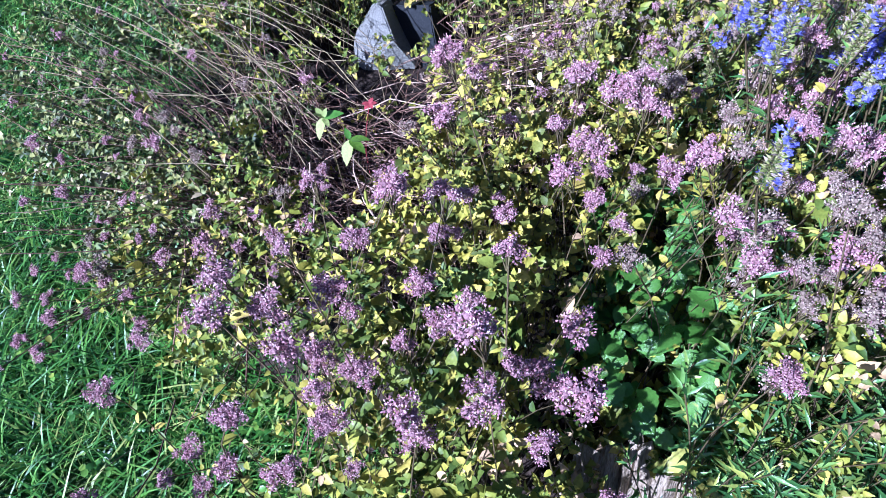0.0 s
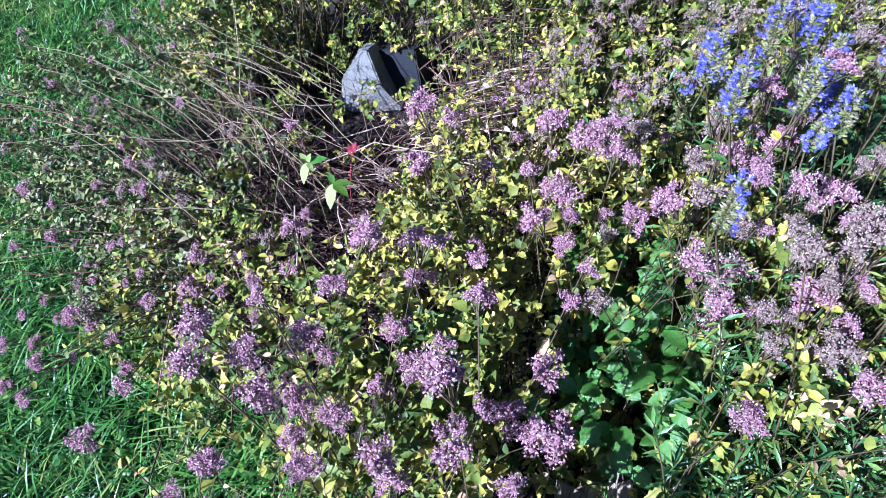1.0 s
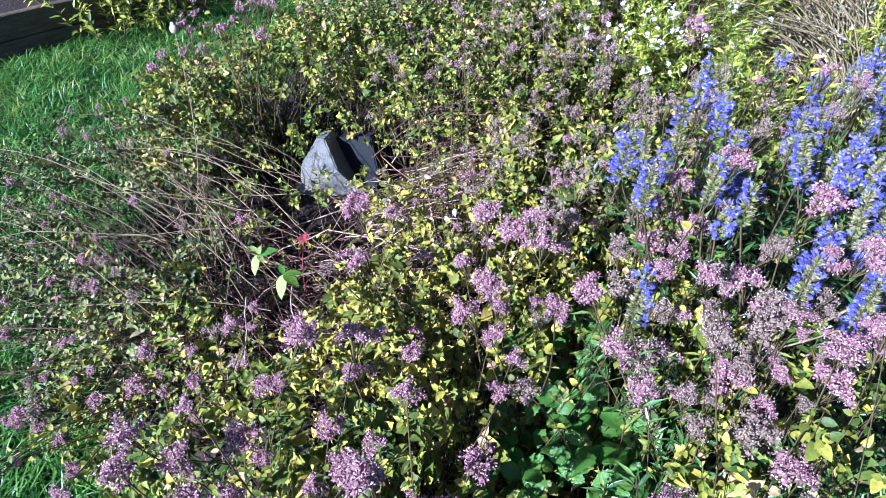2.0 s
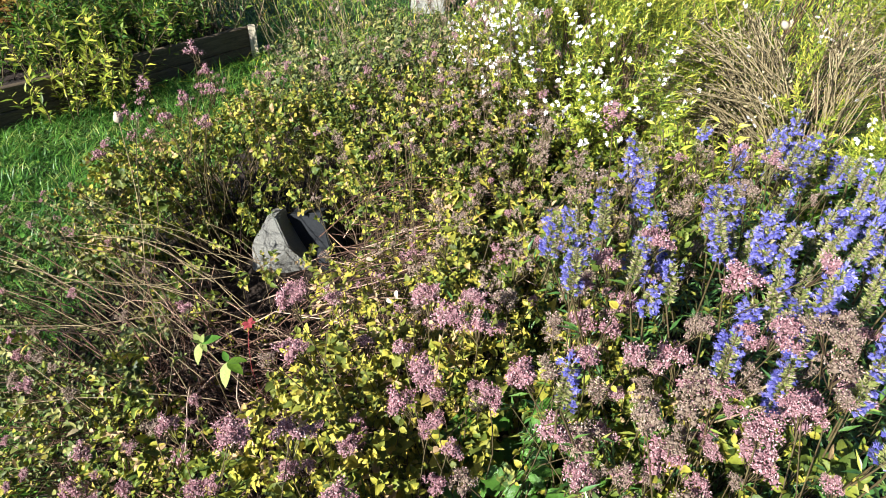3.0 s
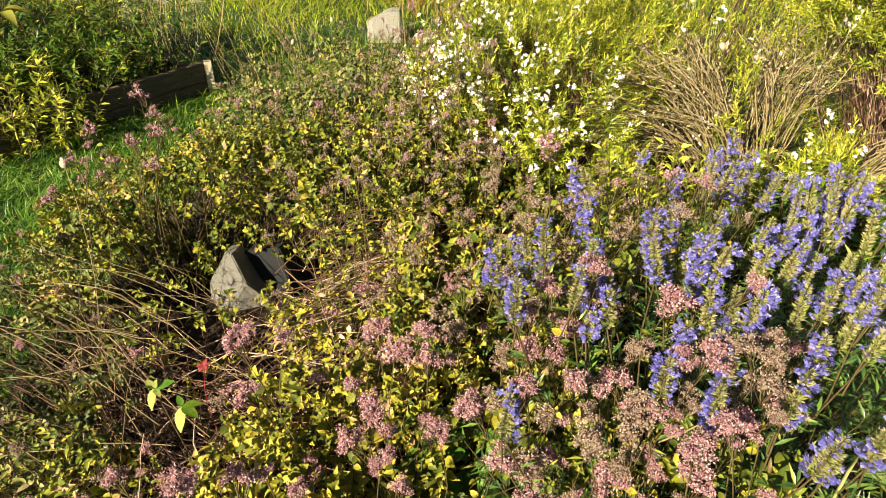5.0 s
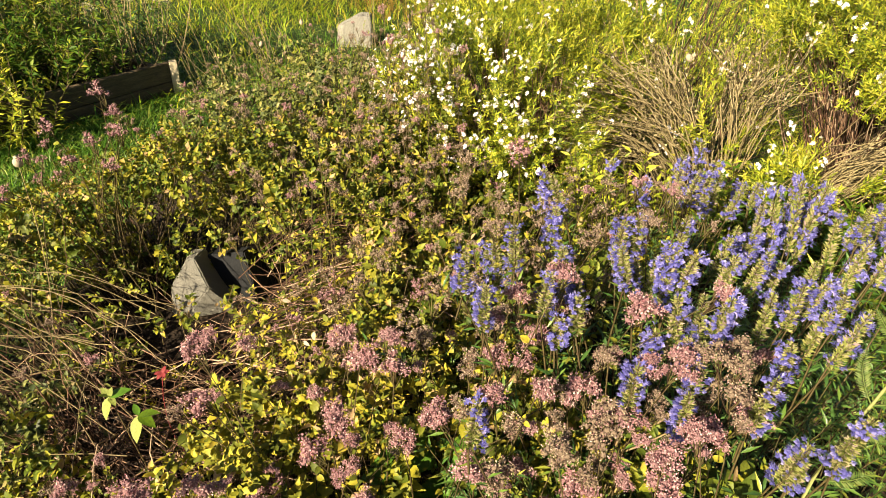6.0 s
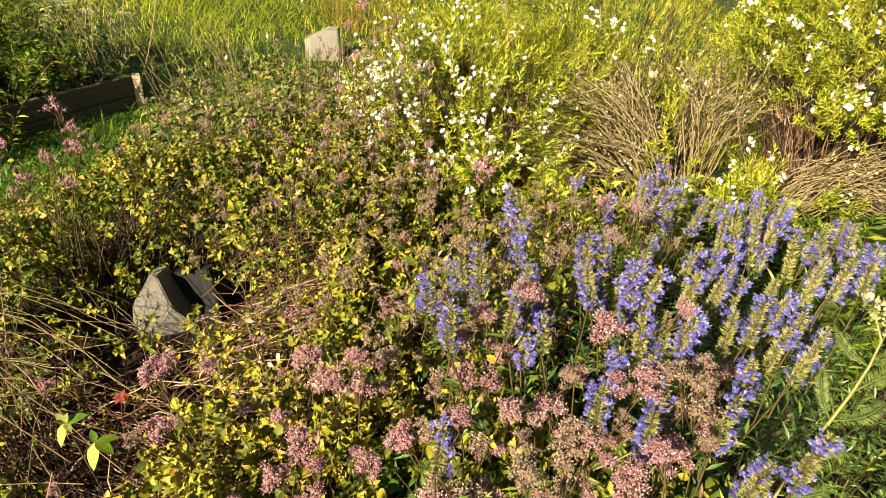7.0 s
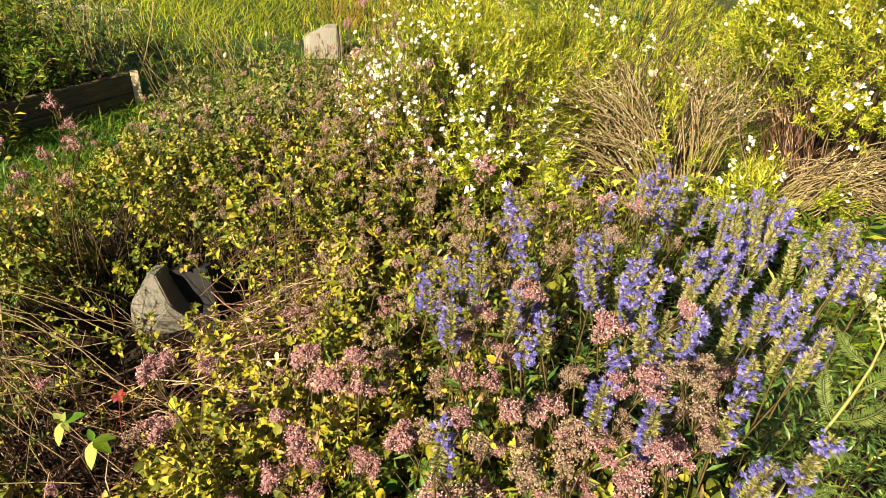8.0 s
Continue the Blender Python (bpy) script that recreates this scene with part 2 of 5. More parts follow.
class Geo:
    """Gathers vertices and faces for one mesh."""

    def __init__(self):
        self.v, self.f, self.count = [], [], 0

    def add(self, v, f, slot=0):
        self.v.append(np.asarray(v, float))
        self.f.append((np.asarray(f, int) + self.count, slot))
        self.count += len(v)

    def mesh(self, name, mats, smooth=False):
        me = bpy.data.meshes.new(name)
        v = np.concatenate(self.v)
        loops = np.concatenate([f.ravel() for f, _ in self.f])
        sizes = np.concatenate([np.full(len(f), f.shape[1]) for f, _ in self.f])
        slots = np.concatenate([np.full(len(f), s) for f, s in self.f])
        me.vertices.add(len(v))
        me.vertices.foreach_set("co", v.ravel())
        me.loops.add(len(loops))
        me.loops.foreach_set("vertex_index", loops)
        me.polygons.add(len(sizes))
        me.polygons.foreach_set("loop_start", np.concatenate([[0], np.cumsum(sizes)[:-1]]))
        me.polygons.foreach_set("material_index", slots)
        if smooth:
            me.polygons.foreach_set("use_smooth", np.ones(len(sizes), bool))
        me.update(calc_edges=True)
        for m in mats:
            me.materials.append(m)
        return me


def part(name, data, parent=None, label="", kind=""):
    ob = new(name, data)
    if parent is not None:
        ob.parent = parent
    return tagged(ob, label=label, kind=kind)


def thing(name, place, label, category, group=""):
    ob = new(name)
    ob.empty_display_size = 0.05
    ob.location = place
    return tagged(ob, label=label, category=category, group=group)


def norm(a):
    return a / np.maximum(np.linalg.norm(a, axis=-1, keepdims=True), 1e-9)


def frames_of(along, up, size):
    """Rotation-scale matrices whose y axis is along and whose z axis leans to up."""
    y = norm(along)
    x = norm(np.cross(y, up))
    z = np.cross(x, y)
    return np.stack([x, y, z], axis=-1) * np.asarray(size).reshape(-1, 1, 1)


def scatter(geo, tv, tf, rot, at, slot=0):
    n, k = len(at), len(tv)
    if n == 0:
        return
    v = np.einsum("nij,kj->nki", rot, tv) + at[:, None, :]
    f = tf[None] + (np.arange(n) * k)[:, None, None]
    geo.add(v.reshape(-1, 3), f.reshape(-1, tf.shape[1]), slot)


def tubes(geo, pts, radius, sides=3, slot=0, taper=0.4):
    """pts: n stems of s points. radius: one for each stem."""
    n, s, _ = pts.shape
    t = norm(np.gradient(pts, axis=1))
    ref = np.where(np.abs(t[..., 2:3]) > 0.9, np.array([1.0, 0, 0]), np.array([0, 0, 1.0]))
    a = norm(np.cross(t, ref))
    b = np.cross(t, a)
    r = np.asarray(radius).reshape(-1, 1, 1, 1) * np.linspace(1, taper, s).reshape(1, s, 1, 1)
    ang = np.arange(sides) * 2 * np.pi / sides
    ring = pts[:, :, None, :] + r * (np.cos(ang)[None, None, :, None] * a[:, :, None, :] + np.sin(ang)[None, None, :, None] * b[:, :, None, :])
    i = np.arange(s - 1)[:, None] * sides + np.arange(sides)[None]
    j = np.arange(s - 1)[:, None] * sides + (np.arange(sides)[None] + 1) % sides
    f = np.stack([i, j, j + sides, i + sides], -1).reshape(-1, 4)
    f = f[None] + (np.arange(n) * s * sides)[:, None, None]
    geo.add(ring.reshape(-1, 3), f.reshape(-1, 4), slot)


def arcs(a, b, bow, steps=6, wobble=0.0, up=0.0):
    """Curved lines from a to b; bow: sideways bend, up: extra arch."""
    n = len(a)
    u = np.linspace(0, 1, steps)[None, :, None]
    d = b - a
    length = np.linalg.norm(d, axis=1)[:, None, None]
    side = norm(np.cross(d, rng.normal(size=(n, 3))))[:, None, :]
    p = a[:, None, :] * (1 - u) + b[:, None, :] * u
    p = p + side * length * np.asarray(bow).reshape(-1, 1, 1) * np.sin(np.pi * u)
    p[..., 2] += (length * up * np.sin(np.pi * u))[..., 0]
    if wobble:
        w = rng.normal(size=p.shape) * wobble
        w[:, 0] = 0
        p = p + w
    return p


def along_tubes(pts, u):
    """Points and directions at the fractions u (n, m) of curves pts (n, s, 3)."""
    n, s, _ = pts.shape
    x = np.clip(u, 0, 0.999) * (s - 1)
    i = x.astype(int)
    fr = (x - i)[..., None]
    row = np.arange(n)[:, None]
    p = pts[row, i] * (1 - fr) + pts[row, i + 1] * fr
    return p, norm(pts[row, i + 1] - pts[row, i])


def leaf_shape(width, fold=0.12, droop=0.12, rows=((0.3, 0.95), (0.68, 0.82))):
    v = [(0, 0, 0)]
    for y, w in rows:
        z = -droop * y * y
        v += [(-w * width / 2, y, z + fold * w), (0, y, z), (w * width / 2, y, z + fold * w)]
    v.append((0, 1, -droop * 1.2))
    f = [(0, 2, 1), (0, 3, 2)]
    q = []
    for r in range(len(rows) - 1):
        a, b = 1 + 3 * r, 4 + 3 * r
        q += [(a, a + 1, b + 1, b), (a + 1, a + 2, b + 2, b + 1)]
    e = 1 + 3 * (len(rows) - 1)
    f += [(e, e + 1, len(v) - 1), (e + 1, e + 2, len(v) - 1)]
    tri = f + [t for a, b, c, d in q for t in ((a, b, c), (a, c, d))]
    return np.array(v, float), np.array(tri)


ROUNDED = ((0.14, 0.72), (0.4, 1.0), (0.74, 0.68))
OVATE = leaf_shape(0.66, 0.10, 0.14, ROUNDED)
OVATE_NARROW = leaf_shape(0.5, 0.2, -0.15, ROUNDED)
OVATE_CURLED = leaf_shape(0.66, 0.26, 0.45, ROUNDED)
OVATE_BLUNT = leaf_shape(0.85, 0.08, 0.2, ((0.15, 0.75), (0.45, 1.0), (0.8, 0.8)))
LANCE = (np.array([(0, 0, 0), (-0.085, 0.45, 0.03), (0.085, 0.45, 0.03), (0, 1, -0.08)], float), np.array([(0, 2, 1), (1, 2, 3)]))
BROADLANCE = (np.array([(0, 0, 0), (-0.13, 0.4, 0.04), (0, 0.42, 0), (0.13, 0.4, 0.04), (0, 1, -0.12)], float), np.array([(0, 2, 1), (0, 3, 2), (1, 2, 4), (2, 3, 4)]))
NARROWLANCE = (BROADLANCE[0] * np.array([0.66, 1, 1]), BROADLANCE[1])
SCALE = (np.array([(0, 0, 0), (-0.3, 0.55, 0.1), (0.3, 0.55, 0.1), (0, 1, 0)], float), np.array([(0, 2, 1), (1, 2, 3)]))


def sprig_shape(seed, leaves):
    """A shoot along +y, 1 long, with leaf pairs that grow smaller to its tip."""
    r = np.random.default_rng(seed)
    v, f, count = [], [], 0
    for i, u in enumerate(np.linspace(0.12, 0.97, 6)):
        for s in (0, np.pi):
            if r.uniform() < 0.24:
                continue
            a = s + i * np.pi / 2 + r.normal() * 0.3
            d = np.array([np.cos(a), 0.45 + 0.5 * u + r.normal() * 0.2, np.sin(a)])
            rot = frames_of(d[None], np.array([[0, 1.0, 0]]) + r.normal(size=(1, 3)) * 0.25, [(0.46 - 0.24 * u) * r.uniform(0.7, 1.2)])[0]
            shape = leaves[int(r.integers(3))]
            v.append(shape[0] @ rot.T + np.array([0, u, 0]))
            f.append(shape[1] + count)
            count += len(shape[0])
    return np.concatenate(v), np.concatenate(f)


def random_dirs(n, low=-1.0, high=1.0):
    z = rng.uniform(low, high, n)
    a = rng.uniform(0, 2 * np.pi, n)
    r = np.sqrt(1 - z * z)
    return np.stack([r * np.cos(a), r * np.sin(a), z], -1)


SPRIGS = [sprig_shape(i, (OVATE, OVATE_NARROW, OVATE_CURLED)) for i in range(8)]
FAR_SPRIGS = [sprig_shape(i + 20, (leaf_shape(0.66), leaf_shape(0.5, 0.2, -0.15), leaf_shape(0.66, 0.26, 0.45))) for i in range(8)]

# where the flower heads of each oregano plant stand: x, y, z
HEADS = {}
HEADS['front_left'] = (-0.30, 0.26), [
    (-0.331, 0.239, 0.631), (-0.235, 0.390, 0.643), (-0.280, 0.267, 0.662), (-0.302, 0.252, 0.593), (-0.280, 0.152, 0.573),
    (-0.279, 0.394, 0.543), (-0.233, 0.269, 0.491), (-0.266, 0.279, 0.474), (-0.216, 0.182, 0.557), (-0.271, 0.227, 0.571),
    (-0.265, 0.356, 0.586), (-0.228, 0.206, 0.560), (-0.270, 0.308, 0.558), (-0.248, 0.304, 0.545), (-0.203, 0.243, 0.550),
    (-0.333, 0.216, 0.609), (-0.252, 0.416, 0.603), (-0.358, 0.208, 0.420), (-0.376, 0.131, 0.420), (-0.337, 0.137, 0.420),
    (-0.325, 0.160, 0.420), (-0.275, 0.173, 0.420), (-0.288, 0.271, 0.420), (-0.262, 0.241, 0.420), (-0.371, 0.162, 0.420),
]
HEADS['left'] = (-0.50, 0.62), [
    (-0.461, 0.553, 0.347), (-0.545, 0.740, 0.463), (-0.766, 0.319, 0.262), (-0.712, 0.399, 0.238), (-0.649, 0.366, 0.238),
    (-0.614, 0.419, 0.349), (-0.573, 0.378, 0.261), (-0.572, 0.456, 0.353), (-0.716, 0.564, 0.413), (-0.767, 0.398, 0.271),
    (-0.753, 0.418, 0.268), (-0.712, 0.338, 0.273), (-0.582, 0.495, 0.378), (-0.712, 0.465, 0.301),
]
HEADS['far_left'] = (-0.62, 0.78), [
    (-0.943, 0.541, 0.133), (-0.888, 0.461, 0.156), (-0.869, 0.654, 0.303), (-0.771, 0.667, 0.630), (-1.015, 0.584, 0.319),
    (-0.995, 0.699, 0.334), (-0.977, 0.562, 0.223), (-0.926, 0.457, 0.180), (-0.886, 0.392, 0.229), (-0.888, 0.504, 0.190),
]
HEADS['lawn_edge'] = (-0.74, 0.96), [
    (-1.154, 0.828, 0.361), (-1.107, 1.118, 0.309), (-1.233, 1.067, 0.369), (-1.170, 1.065, 0.337), (-0.872, 0.884, 0.474),
    (-1.091, 0.701, 0.350),
]
HEADS['front'] = (-0.10, 0.30), [
    (-0.105, 0.249, 0.660), (-0.091, 0.230, 0.595), (-0.142, 0.216, 0.523), (-0.160, 0.218, 0.545), (-0.189, 0.342, 0.566),
    (-0.110, 0.354, 0.634), (-0.037, 0.357, 0.557), (-0.051, 0.300, 0.540), (-0.133, 0.322, 0.594), (-0.150, 0.300, 0.579),
    (-0.198, 0.436, 0.599), (-0.017, 0.276, 0.574),
]
HEADS['middle'] = (-0.08, 0.56), [
    (-0.274, 0.646, 0.627), (-0.067, 0.502, 0.655), (-0.244, 0.563, 0.678), (-0.052, 0.714, 0.598), (-0.259, 0.596, 0.423),
    (-0.155, 0.535, 0.498), (-0.262, 0.615, 0.556), (-0.182, 0.639, 0.561), (-0.061, 0.609, 0.659), (-0.034, 0.633, 0.669),
    (0.007, 0.494, 0.654), (-0.054, 0.507, 0.587), (-0.012, 0.554, 0.567), (-0.135, 0.442, 0.597), (-0.086, 0.556, 0.615),
    (-0.056, 0.514, 0.616), (-0.086, 0.488, 0.622), (-0.053, 0.467, 0.618), (-0.024, 0.445, 0.616), (-0.116, 0.592, 0.603),
    (-0.071, 0.622, 0.642), (-0.113, 0.693, 0.605), (-0.028, 0.610, 0.641), (-0.238, 0.545, 0.614), (-0.179, 0.454, 0.593),
    (0.073, 0.490, 0.622), (0.242, 0.610, 0.765), (0.316, 0.610, 0.789), (0.159, 0.654, 0.770), (0.112, 0.672, 0.720),
    (0.237, 0.502, 0.624), (0.136, 0.552, 0.636),
]
HEADS['right'] = (0.13, 0.58), [
    (0.144, 0.657, 0.680), (0.125, 0.524, 0.499), (0.039, 0.522, 0.662), (0.105, 0.495, 0.613), (0.123, 0.497, 0.555),
    (0.121, 0.565, 0.618), (0.093, 0.630, 0.656), (0.144, 0.529, 0.708), (0.164, 0.509, 0.552), (0.209, 0.596, 0.702),
    (0.084, 0.651, 0.702), (0.090, 0.748, 0.636), (0.165, 0.518, 0.656), (0.220, 0.553, 0.657), (0.100, 0.563, 0.534),
    (0.209, 0.571, 0.729), (0.088, 0.658, 0.621), (0.147, 0.686, 0.646), (0.039, 0.563, 0.624), (0.130, 0.528, 0.585),
    (0.109, 0.454, 0.601), (0.194, 0.577, 0.671), (0.166, 0.567, 0.639), (0.083, 0.705, 0.648), (0.126, 0.630, 0.653),
    (0.062, 0.620, 0.640), (0.178, 0.580, 0.656), (0.270, 0.780, 0.780), (0.067, 0.525, 0.678), (0.096, 0.485, 0.737),
    (0.157, 0.571, 0.674), (0.173, 0.521, 0.633),
]
HEADS['front_right'] = (0.25, 0.46), [
    (0.182, 0.487, 0.582), (0.298, 0.522, 0.781), (0.164, 0.482, 0.673), (0.214, 0.521, 0.620), (0.216, 0.535, 0.683),
    (0.243, 0.487, 0.544), (0.254, 0.429, 0.577), (0.176, 0.430, 0.471), (0.262, 0.510, 0.777), (0.270, 0.520, 0.636),
    (0.355, 0.548, 0.685), (0.294, 0.491, 0.709), (0.322, 0.526, 0.769), (0.149, 0.462, 0.603), (0.192, 0.500, 0.604),
    (0.263, 0.498, 0.666), (0.268, 0.552, 0.677), (0.253, 0.342, 0.613), (0.214, 0.442, 0.594), (0.137, 0.338, 0.598),
    (0.344, 0.667, 0.670), (0.402, 0.669, 0.670), (0.324, 0.523, 0.741), (0.208, 0.509, 0.669), (0.234, 0.524, 0.691),
    (0.252, 0.557, 0.733), (0.273, 0.533, 0.771), (0.334, 0.576, 0.752), (0.274, 0.457, 0.746), (0.322, 0.489, 0.736),
    (0.248, 0.445, 0.726), (0.259, 0.451, 0.675),
]
HEADS['back'] = (-0.22, 0.93), [
    (-0.194, 0.740, 0.596), (-0.298, 1.097, 0.639), (-0.179, 0.837, 0.612), (-0.172, 0.844, 0.572), (-0.175, 1.020, 0.567),
    (-0.263, 1.081, 0.731), (-0.244, 0.994, 0.678), (-0.188, 1.088, 0.484), (-0.237, 0.931, 0.521), (-0.188, 0.870, 0.548),
    (-0.173, 0.988, 0.579),
]
HEADS['back_right'] = (0.05, 0.95), [
    (-0.032, 0.762, 0.600), (-0.003, 0.972, 0.520), (0.099, 0.814, 0.847), (0.256, 0.820, 0.813), (0.389, 0.910, 0.713),
    (-0.012, 0.984, 0.492), (0.001, 0.781, 0.622), (0.292, 1.189, 0.628), (0.369, 1.226, 0.631), (0.220, 0.840, 0.800),
    (0.300, 0.830, 0.800), (0.340, 0.950, 0.740), (0.200, 0.900, 0.760), (0.150, 0.950, 0.700), (0.100, 1.000, 0.660),
    (0.055, 0.821, 0.647), (0.073, 0.887, 0.688), (0.189, 0.739, 0.767),
]
HEADS['far_middle'] = (-0.05, 1.32), [
    (-0.057, 1.355, 0.620), (-0.088, 1.328, 0.538), (0.068, 1.179, 0.603), (-0.045, 1.397, 0.768), (-0.150, 1.373, 0.617),
    (-0.013, 1.296, 0.616), (-0.028, 1.227, 0.600), (-0.075, 1.157, 0.584), (-0.006, 1.236, 0.604), (-0.089, 1.411, 0.636),
    (-0.068, 1.453, 0.596), (-0.033, 1.430, 0.633), (-0.011, 1.424, 0.584), (-0.083, 1.452, 0.507), (-0.018, 1.379, 0.540),
    (-0.035, 1.369, 0.500), (-0.118, 1.392, 0.547), (0.022, 1.455, 0.530), (0.046, 1.424, 0.502), (-0.119, 1.392, 0.689),
    (-0.160, 1.379, 0.642), (-0.022, 1.210, 0.576),
]
HEADS['savory_flank'] = (-0.30, 1.66), [
    (-0.262, 1.640, 0.840), (-0.225, 1.660, 0.885), (-0.240, 1.625, 0.770), (-0.190, 1.640, 0.830), (-0.205, 1.610, 0.735),
    (-0.275, 1.600, 0.700), (-0.160, 1.600, 0.690), (-0.235, 1.585, 0.640), (-0.185, 1.575, 0.620), (-0.280, 1.570, 0.590),
    (-0.120, 1.560, 0.560), (-0.225, 1.550, 0.545), (-0.165, 1.530, 0.500), (-0.310, 1.640, 0.780), (-0.330, 1.600, 0.640),
]
HEADS['tall'] = (-0.90, 1.36), [
    (-0.686, 1.120, 0.769), (-0.969, 1.436, 0.516), (-0.629, 1.184, 0.667), (-0.640, 1.035, 0.668), (-0.713, 1.029, 0.669),
    (-0.800, 1.100, 0.700), (-0.900, 1.200, 0.620), (-0.950, 1.300, 0.550), (-0.760, 1.260, 0.680), (-0.850, 1.360, 0.600),
    (-0.700, 1.420, 0.620), (-1.000, 1.150, 0.500), (-0.860, 1.020, 0.600), (-1.020, 1.360, 0.460), (-0.664, 1.116, 0.733),
    (-0.644, 1.124, 0.719), (-0.658, 1.105, 0.699), (-0.694, 1.075, 0.689), (-0.660, 1.076, 0.643), (-0.778, 1.004, 0.681),
]
HEADS['far'] = (-0.42, 1.40), [
    (-0.490, 1.666, 0.552), (-0.444, 1.322, 0.603), (-0.486, 1.324, 0.520), (-0.415, 1.354, 0.586), (-0.394, 1.512, 0.592),
]
HEADS['far_back'] = (-0.60, 2.05), [
    (-0.768, 2.077, 0.531),
]
HEADS['by_savory'] = (-0.18, 1.55), [
    (-0.239, 1.618, 0.550), (-0.134, 1.552, 0.834), (-0.113, 1.515, 0.780), (-0.177, 1.504, 0.740), (-0.213, 1.483, 0.682),
    (-0.141, 1.522, 0.860), (-0.125, 1.513, 0.887), (-0.184, 1.559, 0.826), (-0.206, 1.588, 0.789), (-0.089, 1.583, 0.758),
    (-0.070, 1.582, 0.712), (-0.219, 1.579, 0.743), (-0.161, 1.525, 0.795), (-0.111, 1.541, 0.820), (-0.053, 1.560, 0.780),
    (-0.131, 1.549, 0.738), (-0.061, 1.484, 0.532), (-0.005, 1.507, 0.418), (-0.109, 1.460, 0.561), (-0.194, 1.449, 0.656),
]
# hyssop spikes: x, y, z of the tip, length
SPIKES = {}
SPIKES['near'] = [
    (0.483, 0.639, 0.777, 0.082), (0.440, 0.634, 0.775, 0.067), (0.390, 0.588, 0.763, 0.060), (0.386, 0.651, 0.780, 0.063),
    (0.177, 0.618, 0.771, 0.060), (0.146, 0.645, 0.779, 0.060), (0.076, 0.622, 0.772, 0.060), (0.278, 0.509, 0.750, 0.060),
    (0.235, 0.541, 0.751, 0.060), (0.082, 0.464, 0.750, 0.060), (0.371, 0.461, 0.750, 0.060), (0.437, 0.501, 0.753, 0.065),
    (0.360, 0.531, 0.763, 0.077), (0.315, 0.574, 0.818, 0.070), (0.261, 0.606, 0.748, 0.079), (0.277, 0.615, 0.789, 0.080),
    (0.314, 0.645, 0.774, 0.058),
]
SPIKES['middle'] = [
    (0.529, 0.770, 0.790, 0.083), (0.285, 0.708, 0.790, 0.085), (0.358, 0.707, 0.790, 0.067), (0.313, 0.700, 0.790, 0.060),
    (0.447, 0.710, 0.790, 0.060), (0.584, 0.800, 0.790, 0.082), (0.611, 0.812, 0.790, 0.079), (0.257, 0.780, 0.790, 0.060),
    (0.421, 0.666, 0.785, 0.060), (0.397, 0.720, 0.790, 0.060), (0.153, 0.786, 0.790, 0.068), (0.160, 0.690, 0.790, 0.060),
    (0.049, 0.667, 0.785, 0.060), (0.238, 0.771, 0.790, 0.060), (0.101, 0.733, 0.790, 0.060), (0.282, 0.717, 0.790, 0.060),
    (0.226, 0.694, 0.795, 0.056), (0.155, 0.739, 0.744, 0.088), (0.486, 0.740, 0.748, 0.065), (0.386, 0.815, 0.754, 0.064),
    (0.043, 0.834, 0.648, 0.095), (0.107, 0.846, 0.681, 0.074),
]
SPIKES['far'] = [
    (0.482, 0.965, 0.765, 0.133), (0.440, 0.968, 0.765, 0.073), (0.392, 1.038, 0.753, 0.069), (0.368, 1.067, 0.748, 0.088),
    (0.139, 0.958, 0.767, 0.087), (0.444, 1.254, 0.725, 0.114), (0.256, 1.069, 0.747, 0.060), (0.392, 1.154, 0.734, 0.087),
    (0.414, 0.879, 0.739, 0.088), (0.345, 0.883, 0.746, 0.074), (0.073, 0.891, 0.676, 0.081), (0.451, 0.902, 0.730, 0.080),
    (0.140, 1.017, 0.733, 0.085), (0.494, 1.021, 0.719, 0.082), (0.442, 1.097, 0.728, 0.085), (0.456, 1.191, 0.709, 0.084),
]
SPIKES['border'] = [
    (0.584, 1.027, 0.755, 0.167), (0.546, 1.032, 0.754, 0.130), (0.539, 0.881, 0.780, 0.084), (0.584, 0.893, 0.778, 0.060),
    (0.629, 0.906, 0.776, 0.060), (0.674, 0.901, 0.704, 0.061), (0.676, 0.951, 0.704, 0.090), (0.662, 1.007, 0.701, 0.076),
    (0.705, 1.054, 0.701, 0.058), (0.560, 1.103, 0.629, 0.079), (0.627, 1.133, 0.677, 0.067), (0.527, 1.147, 0.692, 0.056),
    (0.655, 1.174, 0.691, 0.090), (0.609, 1.181, 0.683, 0.074),
]

CANOPY = np.array([p for _, rows in HEADS.values() for p in rows])


def canopy(x, y):
    """Height of the oregano's top, from the heads round about."""
    d = np.hypot(np.asarray(x)[..., None] - CANOPY[:, 0], np.asarray(y)[..., None] - CANOPY[:, 1])
    w = 1 / (d + 0.05) ** 3
    return (w * CANOPY[:, 2]).sum(-1) / w.sum(-1)


def smooth(a, b, x):
    t = np.clip((x - a) / (b - a), 0, 1)
    return t * t * (3 - 2 * t)


def bed_edge(y):
    """x of the border between lawn and bed at y."""
    return np.interp(y, [-0.5, 0.2, 0.31, 0.41, 0.47, 0.58, 1.05, 2.0, 2.7], [-0.1, -0.2, -0.30, -0.46, -0.68, -1.0, -1.34, -1.42, -1.1])


def ground_height(x, y):
    inside = smooth(0.0, 0.45, x - bed_edge(y)) * smooth(2.9, 2.3, y) * smooth(-0.1, 0.3, y) * smooth(1.9, 1.4, x + 0.3 * (y - 1.2) ** 2)
    lumps = 0.012 * np.sin(9 * x + 1.3) * np.sin(8 * y + 0.4) + 0.008 * np.sin(23 * x + y) * np.sin(19 * y)
    return 0.16 * inside + lumps * (0.4 + inside)


